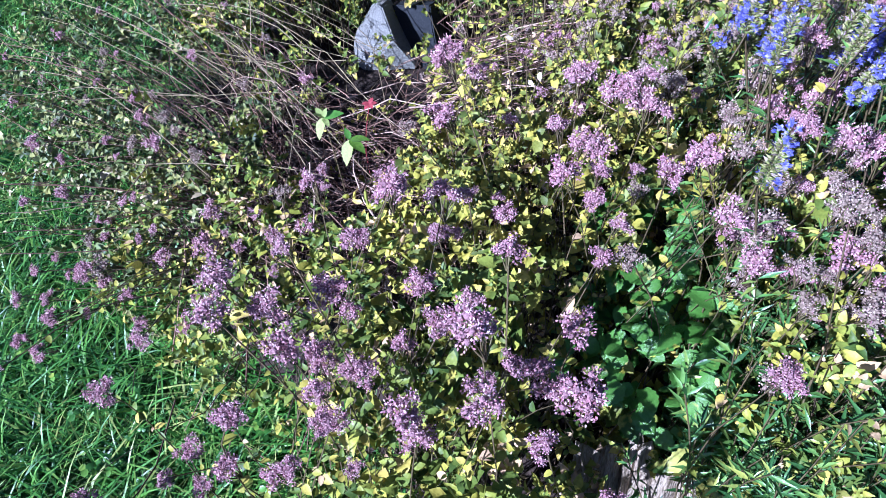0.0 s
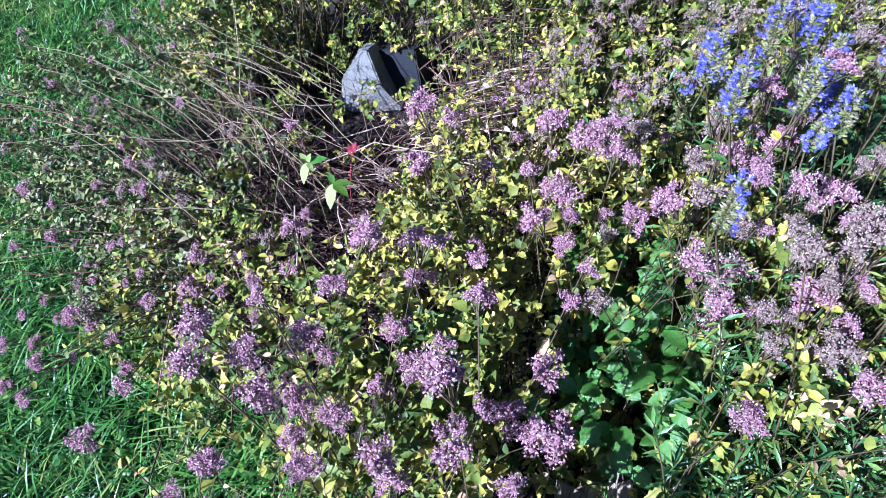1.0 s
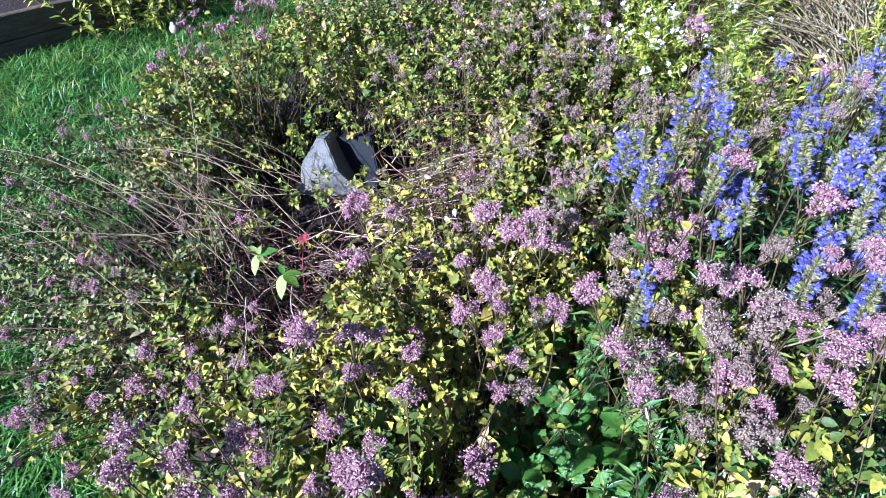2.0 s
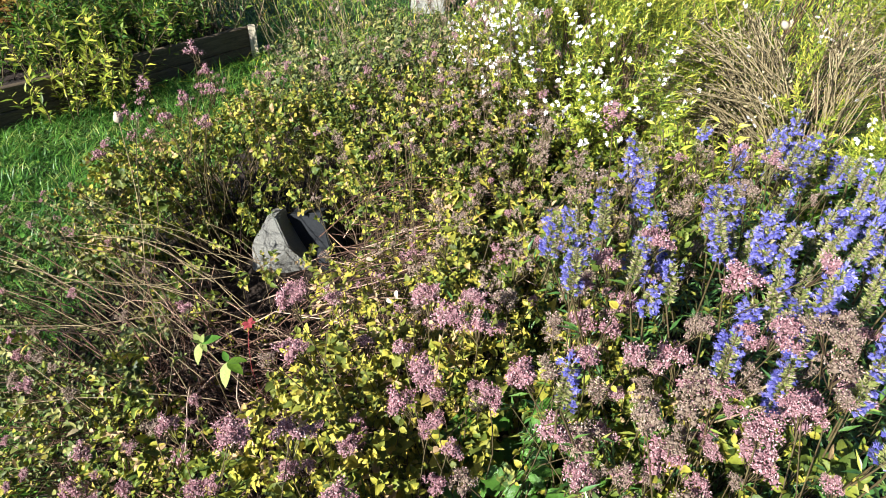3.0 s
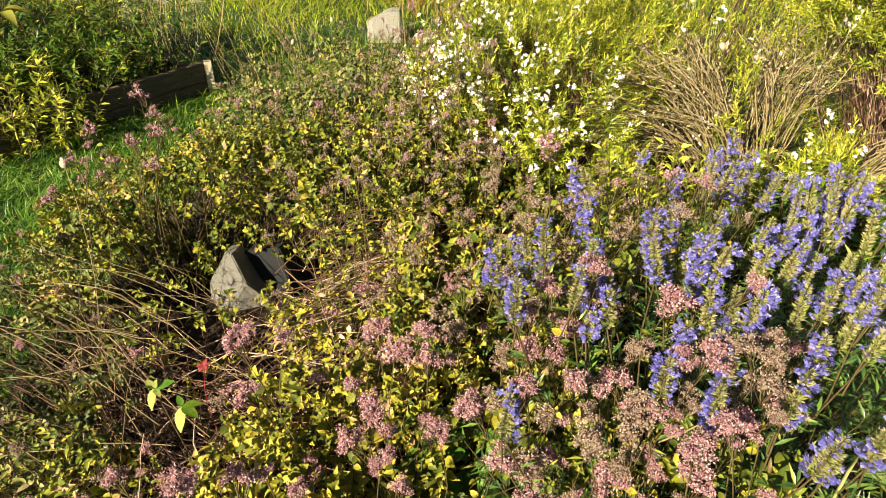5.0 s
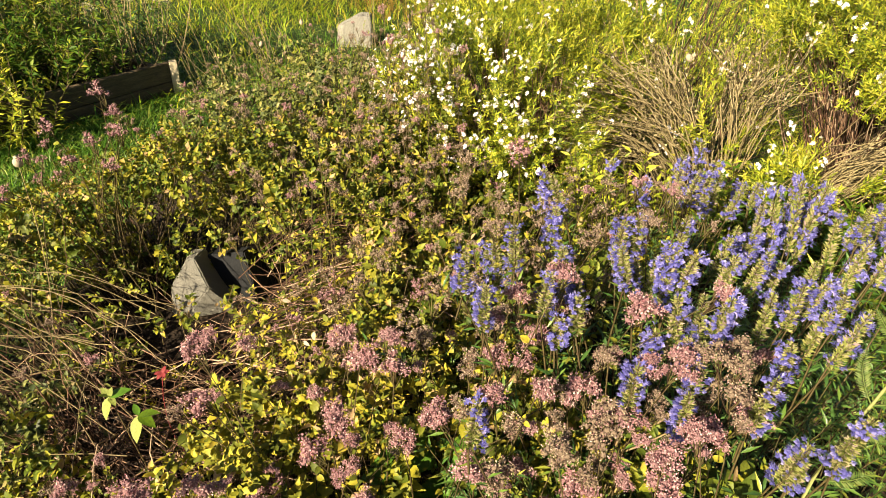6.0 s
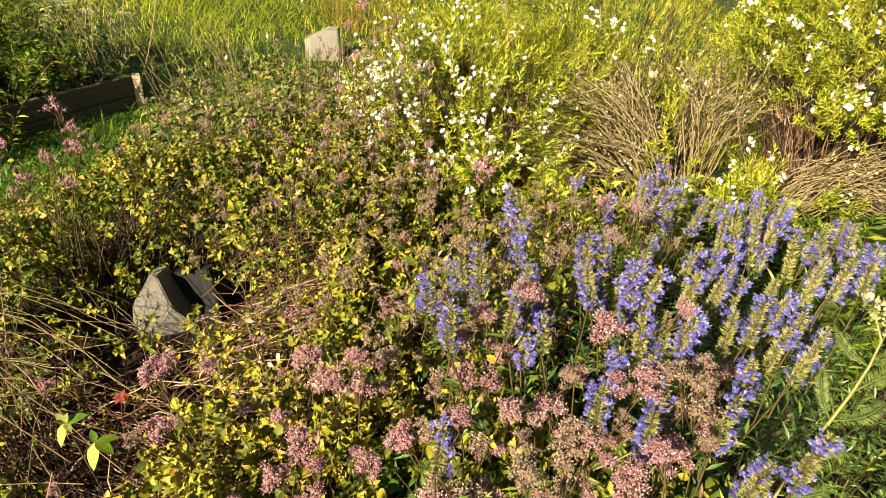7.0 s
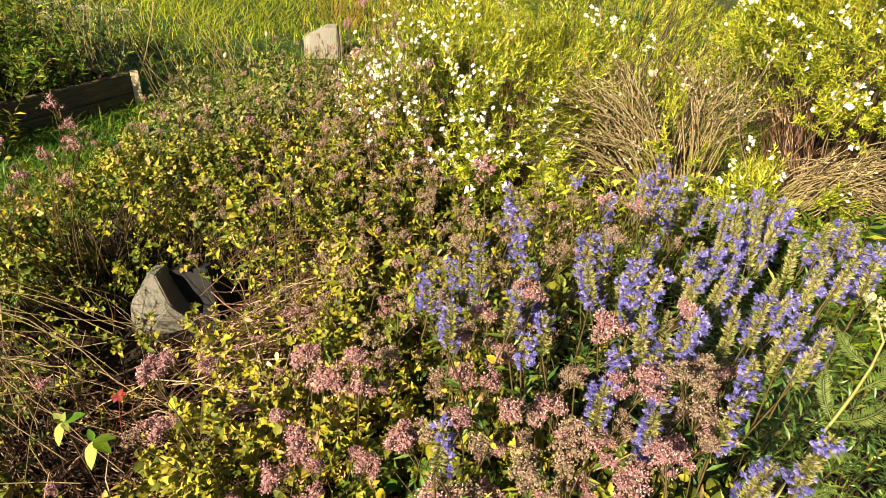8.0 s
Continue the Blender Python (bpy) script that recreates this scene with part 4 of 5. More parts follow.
def hyssop(rows, centre, count, label):
    base = np.array([*centre, float(ground_height(*centre))])
    root = thing("hyssop_plant", base, label, "herb plant", "hyssop in the herb bed")
    rows = np.array(rows)
    side = rows + rng.normal(size=rows.shape) * np.array([0.03, 0.03, 0.012, 0.0]) - np.array([0, 0, 0.025, 0.012])
    rows = np.concatenate([rows, side[rng.uniform(size=len(side)) < 0.28]])
    tips = rows[:, :3] - base
    length = rows[:, 3]
    n = len(tips)
    lean = np.stack([tips[:, 0] * 0.35 + 0.04, tips[:, 1] * 0.1 - 0.03, np.ones(n)], -1)
    lean = norm(lean + rng.normal(size=(n, 3)) * np.array([0.13, 0.13, 0.0]))
    foot = np.zeros((n, 3))
    foot[:, :2] = tips[:, :2] * 0.35 + rng.normal(size=(n, 2)) * 0.02
    low = tips - lean * length[:, None]
    stems = arcs(foot, low, rng.uniform(0.02, 0.08, n), 6, 0.002)
    obs = stem_parts("flower_stem", stems, np.full(n, 0.0017), STEM, root, 4, 0.7)
    for i in range(n):
        ob = part("flower_spike", SPIKE_MESHES[int(rng.integers(len(SPIKE_MESHES)))], obs[i])
        s = length[i]
        w = 0.078 + 0.22 * (s - 0.06)
        ob.matrix_basis = Matrix.Translation(low[i] - stems[i, 0]) @ Vector(lean[i]).to_track_quat("Z", "Y").to_matrix().to_4x4() @ Matrix.Rotation(rng.normal() * 0.9, 4, "Z") @ Matrix.Diagonal((w, w, s, 1))
    g = Geo()
    lance_leaves(g, stems, 34, 0.016, 0.030, NARROWLANCE)
    # leafy shoots without flowers fill the bush
    m = count
    pick = rng.integers(0, n, m)
    tip = tips[pick] + rng.normal(size=(m, 3)) * np.array([0.05, 0.05, 0.02]) - np.array([0, 0, 0.15])
    sh = arcs(tip * np.array([0.4, 0.4, 0.3]), tip, 0.06, 5)
    g2 = Geo()
    tubes(g2, sh, np.full(m, 0.0013), 3)
    part("undergrowth", g2.mesh("hyssop_undergrowth", [STEM]), root, kind="stuff")
    lance_leaves(g, sh, 30, 0.014, 0.028, NARROWLANCE, 0.35)
    part("foliage", g.mesh("hyssop_foliage", [HYSSOP_LEAF]), root, kind="stuff")


BLUE = "blue-flowering hyssop with narrow dark green leaves"
hyssop(SPIKES["near"], (0.30, 0.56), 60, BLUE)
hyssop(SPIKES["middle"], (0.36, 0.76), 70, BLUE)
hyssop(SPIKES["far"], (0.36, 1.06), 50, BLUE)
hyssop(SPIKES["border"], (0.58, 0.98), 50, BLUE)


def leafy_clump(name, centre, spread, height, shoots, per, leaf, mat, label, category="herb plant", shape=BROADLANCE, lean=0.3, group=""):
    """A clump of upright leafy shoots without flowers. spread: x, y; leaf: shortest and longest."""
    base = np.array([*centre, float(ground_height(*centre))])
    root = thing(name, base, label, category, group)
    foot = np.zeros((shoots, 3))
    foot[:, :2] = rng.normal(size=(shoots, 2)) * np.array(spread) * 0.45
    foot[:, 2] = ground_height(foot[:, 0] + base[0], foot[:, 1] + base[1]) - base[2]
    h = height * rng.uniform(0.55, 1.0, shoots)
    tip = foot + np.stack([foot[:, 0] * lean + rng.normal(size=shoots) * 0.03, foot[:, 1] * lean + rng.normal(size=shoots) * 0.03, h], -1)
    curves = arcs(foot, tip, rng.uniform(0.02, 0.12, shoots), 6)
    stem_parts("shoot", curves[:250], np.full(shoots, 0.0015), STEM, root)
    g = Geo()
    lance_leaves(g, curves, per, *leaf, shape=shape, start=0.2)
    part("foliage", g.mesh(name + "_foliage", [mat]), root, kind="stuff")
    return root


# low green growth at the right border and in front of the savory
leafy_clump("green_herb", (0.72, 1.52), (0.16, 0.10), 0.36, 70, 30, (0.022, 0.05), HERB_LEAF, "fresh green herb with narrow shiny leaves")
leafy_clump("green_herb", (0.98, 1.48), (0.20, 0.16), 0.36, 110, 30, (0.022, 0.05), HERB_LEAF, "fresh green herb with narrow shiny leaves")
leafy_clump("green_herb", (0.84, 1.24), (0.14, 0.10), 0.34, 50, 30, (0.02, 0.045), HERB_LEAF, "fresh green herb beside the hyssop")
leafy_clump("green_herb", (0.46, 1.42), (0.08, 0.06), 0.46, 46, 30, (0.016, 0.032), SAVORY_LEAF, "small fresh green shoots behind the hyssop")
leafy_clump("green_herb", (0.28, 1.38), (0.13, 0.07), 0.46, 70, 28, (0.018, 0.034), SAVORY_LEAF, "yellow-green leafy shoots below the savory")
leafy_clump("hyssop_shoots", (0.76, 0.96), (0.26, 0.30), 0.22, 130, 34, (0.016, 0.032), HYSSOP_LEAF, "low dark green hyssop shoots covering the soil", shape=NARROWLANCE)
leafy_clump("hyssop_shoots", (0.36, 0.44), (0.12, 0.09), 0.40, 70, 34, (0.016, 0.032), HYSSOP_LEAF, "green hyssop shoots at the front of the bed", shape=NARROWLANCE)
leafy_clump("hyssop_shoots", (0.22, 0.55), (0.10, 0.08), 0.36, 34, 40, (0.020, 0.040), HYSSOP_LEAF, "fresh green hyssop shoots with whorls of narrow leaves", shape=NARROWLANCE)
leafy_clump("hyssop_shoots", (0.36, 0.54), (0.12, 0.08), 0.38, 40, 40, (0.020, 0.040), HYSSOP_LEAF, "fresh green hyssop shoots with whorls of narrow leaves", shape=NARROWLANCE)
leafy_clump("hyssop_shoots", (0.27, 0.42), (0.14, 0.10), 0.36, 80, 36, (0.016, 0.034), HYSSOP_LEAF, "green hyssop shoots at the front of the bed", shape=NARROWLANCE)


# ---- winter savory ----
def shoot_template(seed):
    global rng
    keep, rng = rng, np.random.default_rng(seed)
    n = 26
    h = np.linspace(0.1, 1, n)
    a = np.arange(n) * 1.9
    d = norm(np.stack([np.cos(a), np.sin(a), 0.5 + h * 0.9], -1))
    at = np.stack([np.zeros(n), np.zeros(n), h], -1)
    g = Geo()
    scatter(g, LANCE[0] * np.array([1.25, 1, 1]), LANCE[1], frames_of(d, np.array([0, 0, 1.0]) + rng.normal(size=(n, 3)) * 0.2, rng.uniform(0.17, 0.30, n)), at)
    rng = keep
    return np.concatenate(g.v), np.concatenate([f for f, _ in g.f])


def flower_template():
    v, f = [], []
    for i, a in enumerate((0.0, 1.2, 2.5, 3.8, 5.0)):
        c, s = math.cos(a), math.sin(a)
        size = 1.25 if i == 3 else 0.85
        for px, py, pz in ((0, 0, 0), (-0.35, 0.55, 0.18), (0.35, 0.55, 0.18), (0, 1, 0.12)):
            v.append(((px * c - py * s) * size, (px * s + py * c) * size, pz))
        k = 4 * i
        f += [(k, k + 2, k + 1), (k + 1, k + 2, k + 3)]
    return np.array(v), np.array(f)


FLOWER = flower_template()
fg = Geo()
fg.add(*FLOWER)
FLOWER_MESH = fg.mesh("white_flower", [WHITE_PETAL])


def savory(centre, spread, foot, shoots, flowers, label, flower_side=None, petal=0.008, low=-0.6):
    """A dome of upright leafy shoots on woody stems, dotted with white flowers."""
    base = np.array([*foot, float(ground_height(*foot))])
    root = thing("savory_bush", base, label, "shrub", "savory bushes")
    n = shoots
    bunch = random_dirs(max(24, n // 14), low, 1.0)
    d = norm(bunch[rng.integers(0, len(bunch), n)] + rng.normal(size=(n, 3)) * 0.085)
    d[:, 2] = np.maximum(d[:, 2], low)
    lump = 1 + 0.10 * np.sin(7 * d[:, 0] + 2) * np.sin(6 * d[:, 1] + 5 * d[:, 2])
    r = (rng.uniform(0.68, 1.06, n) * lump)[:, None]
    at = np.array(centre) + d * np.array(spread) * r - base
    grow = norm(d * np.array([1.0, 1.0, 0.7]) + np.array([0, 0, 0.7]) + rng.normal(size=(n, 3)) * 0.25)
    g = Geo()
    size = rng.uniform(0.045, 0.088, n)
    for i in range(3):
        tv, tf = shoot_template(100 + i)
        tv = tv[:, [0, 2, 1]] * np.array([1, 1, -1])
        sel = np.arange(i, n, 3)
        scatter(g, tv, tf, frames_of(grow[sel], rng.normal(size=(len(sel), 3)), size[sel]), at[sel])
    part("foliage", g.mesh("savory_foliage", [SAVORY_LEAF]), root, kind="stuff")
    m = n // 9
    start = np.zeros((m, 3))
    start[:, :2] = rng.normal(size=(m, 2)) * 0.03
    curves = arcs(start, at[:m], rng.uniform(0.02, 0.12, m), 6, 0.004)
    rad = rng.uniform(0.0012, 0.003, m)
    stem_parts("woody_stem", curves[:120], rad, TWIG, root, 3, 0.45)
    if m > 120:
        g = Geo()
        tubes(g, curves[120:], rad[120:], 3, 0, 0.45)
        part("woody_growth", g.mesh("savory_growth", [TWIG]), root, kind="stuff")
    pick = rng.permutation(n)
    if flower_side is not None:
        pick = np.argsort(-((at @ np.array(flower_side)) + rng.normal(size=n) * 0.24))
    k = np.repeat(pick[: flowers // 4], rng.integers(1, 8, flowers // 4))
    pos = at[k] + grow[k] * (size[k] * rng.uniform(0.9, 1.3, len(k)))[:, None] + rng.normal(size=(len(k), 3)) * 0.009
    face = norm(grow[k] * 0.5 + np.array([-0.2, -0.6, 0.4]) + rng.normal(size=(len(k), 3)) * 0.4)
    side = norm(np.cross(face, rng.normal(size=face.shape)))
    rot = frames_of(side, face, petal * rng.uniform(0.75, 1.2, len(k)))
    order = rng.permutation(len(k))
    for i in order[:290]:
        ob = part("white_flower", FLOWER_MESH, root)
        ob.matrix_basis = Matrix.Translation(pos[i]) @ Matrix(rot[i].tolist()).to_4x4()
    if len(k) > 290:
        g = Geo()
        scatter(g, *FLOWER, rot[order[290:]], pos[order[290:]])
        part("white_bloom", g.mesh("savory_bloom", [WHITE_PETAL]), root, "small white two-lipped flowers", "stuff")


savory((0.03, 1.88, 0.46), (0.33, 0.42, 0.37), (0.08, 1.86), 4000, 1900, "winter savory bush with many small white flowers", (-0.7, -0.6, 0.3), 0.0060)
savory((1.20, 1.97, 0.66), (0.42, 0.42, 0.40), (1.12, 2.0), 3700, 1200, "rounded winter savory bush with scattered white flowers", (0.25, -0.7, 0.5), 0.0068, -0.05)
savory((0.60, 2.55, 0.50), (0.72, 0.42, 0.66), (0.6, 2.55), 2000, 260, "green savory bush behind the dead stems")
savory((0.24, 1.64, 0.32), (0.17, 0.10, 0.13), (0.28, 1.70), 130, 30, "green savory shoots growing through the dead stems")
savory((0.30, 1.98, 0.56), (0.24, 0.11, 0.24), (0.34, 1.96), 480, 60, "green savory shoots standing behind the dead stems")
savory((0.60, 1.74, 0.46), (0.055, 0.05, 0.24), (0.60, 1.74), 90, 34, "slender green shoots with white flowers between the dead stems", None, 0.007)
savory((0.86, 1.62, 0.42), (0.15, 0.09, 0.12), (0.86, 1.66), 220, 60, "low savory shoots with a few white flowers", None, 0.006)


# ---- dead stems ----
def bent(a, c, b, steps=7, wobble=0.004):
    """Lines from a through c to b."""
    c = 2 * c - 0.5 * (a + b)
    u = np.linspace(0, 1, steps)[None, :, None]
    p = (1 - u) ** 2 * a[:, None] + 2 * u * (1 - u) * c[:, None] + u * u * b[:, None]
    w = rng.normal(size=p.shape) * wobble
    w[:, 0] = 0
    return p + w


def dead_bush(foot, crown, ends, count, twigs, label, radius=0.0021, spread=0.05):
    """Bare woody branches that rise from one root to a crown and fan out from it between the directions of ends, forking into twigs."""
    base = np.array([*foot, float(ground_height(*foot))])
    root = thing("dead_savory", base, label, "dead stems", "dead woody stems")
    ends = np.array(ends, float) - base
    u = np.sort(rng.uniform(0, len(ends) - 1, count))
    i = np.minimum(u.astype(int), len(ends) - 2)
    b = ends[i] * (1 - (u - i))[:, None] + ends[i + 1] * (u - i)[:, None]
    c = np.array(crown) - base + rng.normal(size=(count, 3)) * np.array([0.035, 0.03, 0.03])
    b = c + (b - c) * rng.uniform(0.65, 1.05, (count, 1)) + rng.normal(size=(count, 3)) * spread
    a = rng.normal(size=(count, 3)) * np.array([0.03, 0.03, 0.0])
    main = bent(a, c, b, 8)
    rad = rng.uniform(radius * 0.7, radius * 1.5, count)
    stem_parts("bare_stem", main, rad, DEADWOOD, root, 5, 0.45)
    # forks that leave the branches at a narrow angle
    n = count * twigs
    who = np.repeat(np.arange(count), twigs)
    at, d = along_tubes(main[who], rng.uniform(0.5, 0.92, (n, 1)))
    at, d = at[:, 0], d[:, 0]
    end = at + norm(d + rng.normal(size=(n, 3)) * 0.24) * rng.uniform(0.05, 0.13, (n, 1))
    fork = bent(at, at * 0.5 + end * 0.5 + rng.normal(size=(n, 3)) * 0.01, end, 5, 0.002)
    g = Geo()
    tubes(g, fork, rng.uniform(0.0007, 0.0014, n), 3, 0, 0.5)
    # dry stubs along the twigs
    m = n * 3
    p, t = along_tubes(fork[np.repeat(np.arange(n), 3)], rng.uniform(0.2, 1.0, (m, 1)))
    p, t = p[:, 0], t[:, 0]
    scatter(g, *SCALE, frames_of(norm(t + rng.normal(size=(m, 3)) * 0.6), rng.normal(size=(m, 3)), rng.uniform(0.006, 0.013, m)), p)
    part("dry_growth", g.mesh("dead_growth", [DEADWOOD]), root, "fine forked dry twigs", "stuff")
    return root


dead_bush((0.62, 1.80), (0.53, 1.76, 0.52), [(0.12, 1.70, 0.58), (0.17, 1.72, 0.67), (0.24, 1.74, 0.73), (0.33, 1.76, 0.77), (0.42, 1.80, 0.77), (0.49, 1.82, 0.74)], 52, 5, "spray of bare straw-brown woody stems leaning outward", 0.0022, 0.022)
dead_bush((0.60, 1.74), (0.48, 1.70, 0.47), [(0.14, 1.62, 0.48), (0.17, 1.64, 0.57), (0.22, 1.66, 0.63)], 24, 4, "low bare brown stems spreading from an old root", 0.0019, 0.02)
dead_bush((0.70, 1.80), (0.67, 1.77, 0.56), [(0.60, 1.82, 0.78), (0.65, 1.82, 0.79), (0.75, 1.80, 0.74), (0.84, 1.76, 0.68)], 40, 4, "upright bare straw-brown woody stems", 0.0018, 0.03)
dead_bush((0.82, 1.62), (0.88, 1.62, 0.50), [(1.20, 1.58, 0.46), (1.24, 1.58, 0.54), (1.24, 1.62, 0.62), (1.18, 1.66, 0.68)], 64, 5, "low bare brown stems under the savory bush", 0.0019, 0.025)


def tangle():
    """Old brown stalks lying criss-cross in the hollow."""
    root = thing("dead_stalk_tangle", (-0.5, 0.9, float(ground_height(-0.5, 0.9))), "tangle of dead brown stalks round the stone", "dead stems")
    n = 860
    x = -0.50 + rng.normal(size=n) * 0.17
    y = 0.88 + rng.normal(size=n) * 0.18
    gz = ground_height(x, y)
    a = np.stack([x, y, gz + rng.uniform(0, 0.12, n)], -1)
    ang = rng.normal(size=n) * 0.7 + np.where(rng.uniform(size=n) < 0.6, -0.35, 2.4)
    L = rng.uniform(0.08, 0.34, n)
    b = a + np.stack([np.cos(ang) * L, np.sin(ang) * L, rng.uniform(-0.01, 0.11, n) * (L / 0.2)], -1)
    lying = arcs(a, b, rng.uniform(0.02, 0.22, n), 6, 0.005, 0.04)
    n = 120
    x = -0.86 + rng.normal(size=n) * 0.08
    y = 1.38 + rng.normal(size=n) * 0.10
    a = np.stack([x, y, ground_height(x, y)], -1)
    b = a + np.stack([rng.normal(size=n) * 0.07 - 0.04, rng.normal(size=n) * 0.07 - 0.02, rng.uniform(0.10, 0.30, n)], -1)
    upright = arcs(a, b, rng.uniform(0.01, 0.1, n), 5, 0.003)
    # brown stalks leaning through the leaves beside the stone
    n = 420
    x = rng.uniform(-0.54, -0.16, n)
    y = rng.uniform(0.82, 1.36, n)
    a = np.stack([x, y, ground_height(x, y) + rng.uniform(0.06, 0.27, n)], -1)
    ang = rng.normal(size=n) * 0.4 + 0.2
    L = rng.uniform(0.12, 0.34, n)
    b = a + np.stack([np.cos(ang) * L, np.sin(ang) * L, rng.uniform(0.0, 0.5, n) * L], -1)
    leaning = arcs(a, b, rng.uniform(0.02, 0.2, n), 6, 0.004, 0.05)
    # long pale stalks fallen towards the lawn
    n = 26
    x = rng.uniform(-0.75, -0.40, n)
    y = rng.uniform(0.60, 1.05, n)
    a = np.stack([x, y, ground_height(x, y) + 0.18], -1)
    ang = rng.normal(size=n) * 0.35 + 2.85
    L = rng.uniform(0.25, 0.5, n)
    b = a + np.stack([np.cos(ang) * L, np.sin(ang) * L, rng.uniform(-0.02, 0.14, n)], -1)
    fallen = arcs(a, b, rng.uniform(0.02, 0.14, n), 7, 0.003, 0.03)
    o = np.array(root.location)
    clear = np.array([not ((c[:, 1] > 0.98) & (c[:, 1] < 1.32) & (c[:, 0] > -0.76) & (c[:, 0] < -0.48) & (c[:, 2] > 0.2)).any() for c in lying])
    clear[::14] = True
    lying = lying[clear]
    stem_parts("dead_stalk", lying[:200] - o, rng.uniform(0.0009, 0.002, 200), TWIG, root)
    stem_parts("pale_stalk", fallen - o, rng.uniform(0.0008, 0.0014, n), STRAW, root)
    clear = np.array([not ((c[:, 1] < 1.34) & (c[:, 0] > -0.8) & (c[:, 0] < -0.46) & (c[:, 2] > 0.2)).any() for c in leaning])
    leaning = leaning[clear]
    g = Geo()
    tubes(g, lying[200:] - o, rng.uniform(0.0008, 0.0020, len(lying) - 200), 3, 0, 0.6)
    tubes(g, leaning - o, rng.uniform(0.0009, 0.0020, len(leaning)), 3, 0, 0.6)
    tubes(g, upright - o, rng.uniform(0.0012, 0.0024, len(upright)), 3, 1, 0.6)
    part("stalk_litter", g.mesh("stalk_litter", [TWIG, STEM]), root, kind="stuff")


tangle()


# ---- stones ----
def boulder(name, place, size, turn, cuts, label, seed, mat=None):
    """A block with flat broken faces: a cube cut by planes and roughened."""
    bm = bmesh.new()
    bmesh.ops.create_cube(bm, size=2)
    for nx, ny, nz, dist in cuts:
        n = Vector((nx, ny, nz)).normalized()
        geom = bm.verts[:] + bm.edges[:] + bm.faces[:]
        got = bmesh.ops.bisect_plane(bm, geom=geom, plane_co=n * dist, plane_no=n, clear_outer=True)
        edges = [e for e in got["geom_cut"] if isinstance(e, bmesh.types.BMEdge)]
        bmesh.ops.contextual_create(bm, geom=edges)
    bmesh.ops.bevel(bm, geom=bm.edges[:], offset=0.05, segments=2, affect="EDGES")
    bmesh.ops.triangulate(bm, faces=bm.faces[:])
    bmesh.ops.subdivide_edges(bm, edges=bm.edges[:], cuts=3, use_grid_fill=True)
    bm.normal_update()
    for v in bm.verts:
        v.co += v.normal * (0.05 * noise.noise(v.co * 2.2 + Vector((seed, 0, 0))) + 0.02 * noise.noise(v.co * 7))
    me = bpy.data.meshes.new(name)
    bm.to_mesh(me)
    bm.free()
    me.materials.append(mat or STONE)
    ob = new(name, me)
    ob.matrix_world = pose(*place, 0, 0, turn) @ Matrix.Diagonal((*size, 1))
    return tagged(ob, label=label, category="stone")


boulder("stone", (-0.658, 1.30, 0.232), (0.078, 0.066, 0.080), 0, [(-0.38, -0.85, 0.36, 0.62), (0.80, 0.22, 0.50, 0.40), (-0.80, -0.1, 0.55, 0.80), (-0.1, 0.2, 1.0, 0.90), (0.5, -0.8, -0.3, 0.85)], "pale grey angular stone among dead stalks", 3)
# block added for the shaded area right of the pale stone, painted dark
boulder("shaded_stone_block", (-0.600, 1.362, 0.218), (0.066, 0.042, 0.078), -12, [(0.35, -0.75, 0.56, 0.66), (0.9, 0.1, 0.4, 0.82), (-0.2, 0.1, 1.0, 0.88)], "dark smooth block behind the pale stone, shade put into its colour", 9, SHADED_STONE)
boulder("stone", (-1.11, 4.55, 0.08), (0.120, 0.07, 0.13), 8, [(-0.5, 0, 1.0, 0.75), (-0.9, -0.3, 0.1, 0.9)], "pale grey upright stone block in long grass", 5)


# ---- raised bed of boards ----
def board(name, a, b, height, thick, z0, mat, parent):
    a, b = Vector((*a, z0)), Vector((*b, z0))
    d = b - a
    L = d.length
    bm = bmesh.new()
    bmesh.ops.create_cube(bm, size=1)
    bmesh.ops.scale(bm, vec=(L, thick, height), verts=bm.verts[:])
    bmesh.ops.subdivide_edges(bm, edges=[e for e in bm.edges if abs((e.verts[0].co - e.verts[1].co).x) > L / 2], cuts=14)
    bmesh.ops.bevel(bm, geom=[e for e in bm.edges if e.is_manifold and e.calc_face_angle(0) > 1], offset=0.004, segments=1, affect="EDGES")
    for v in bm.verts:
        v.co.z += 0.006 * noise.noise(Vector((v.co.x * 3, 0, 1)))
        v.co.y += 0.004 * noise.noise(Vector((v.co.x * 4, 5, 1)))
    me = bpy.data.meshes.new(name)
    bm.to_mesh(me)
    bm.free()
    me.materials.append(mat)
    ob = part(name, me, parent)
    mid = (a + b) / 2
    ob.matrix_basis = Matrix.Translation(mid + Vector((0, 0, height / 2)) - parent.location) @ pose(0, 0, 0, 0, 0, math.degrees(math.atan2(d.y, d.x)))
    return ob


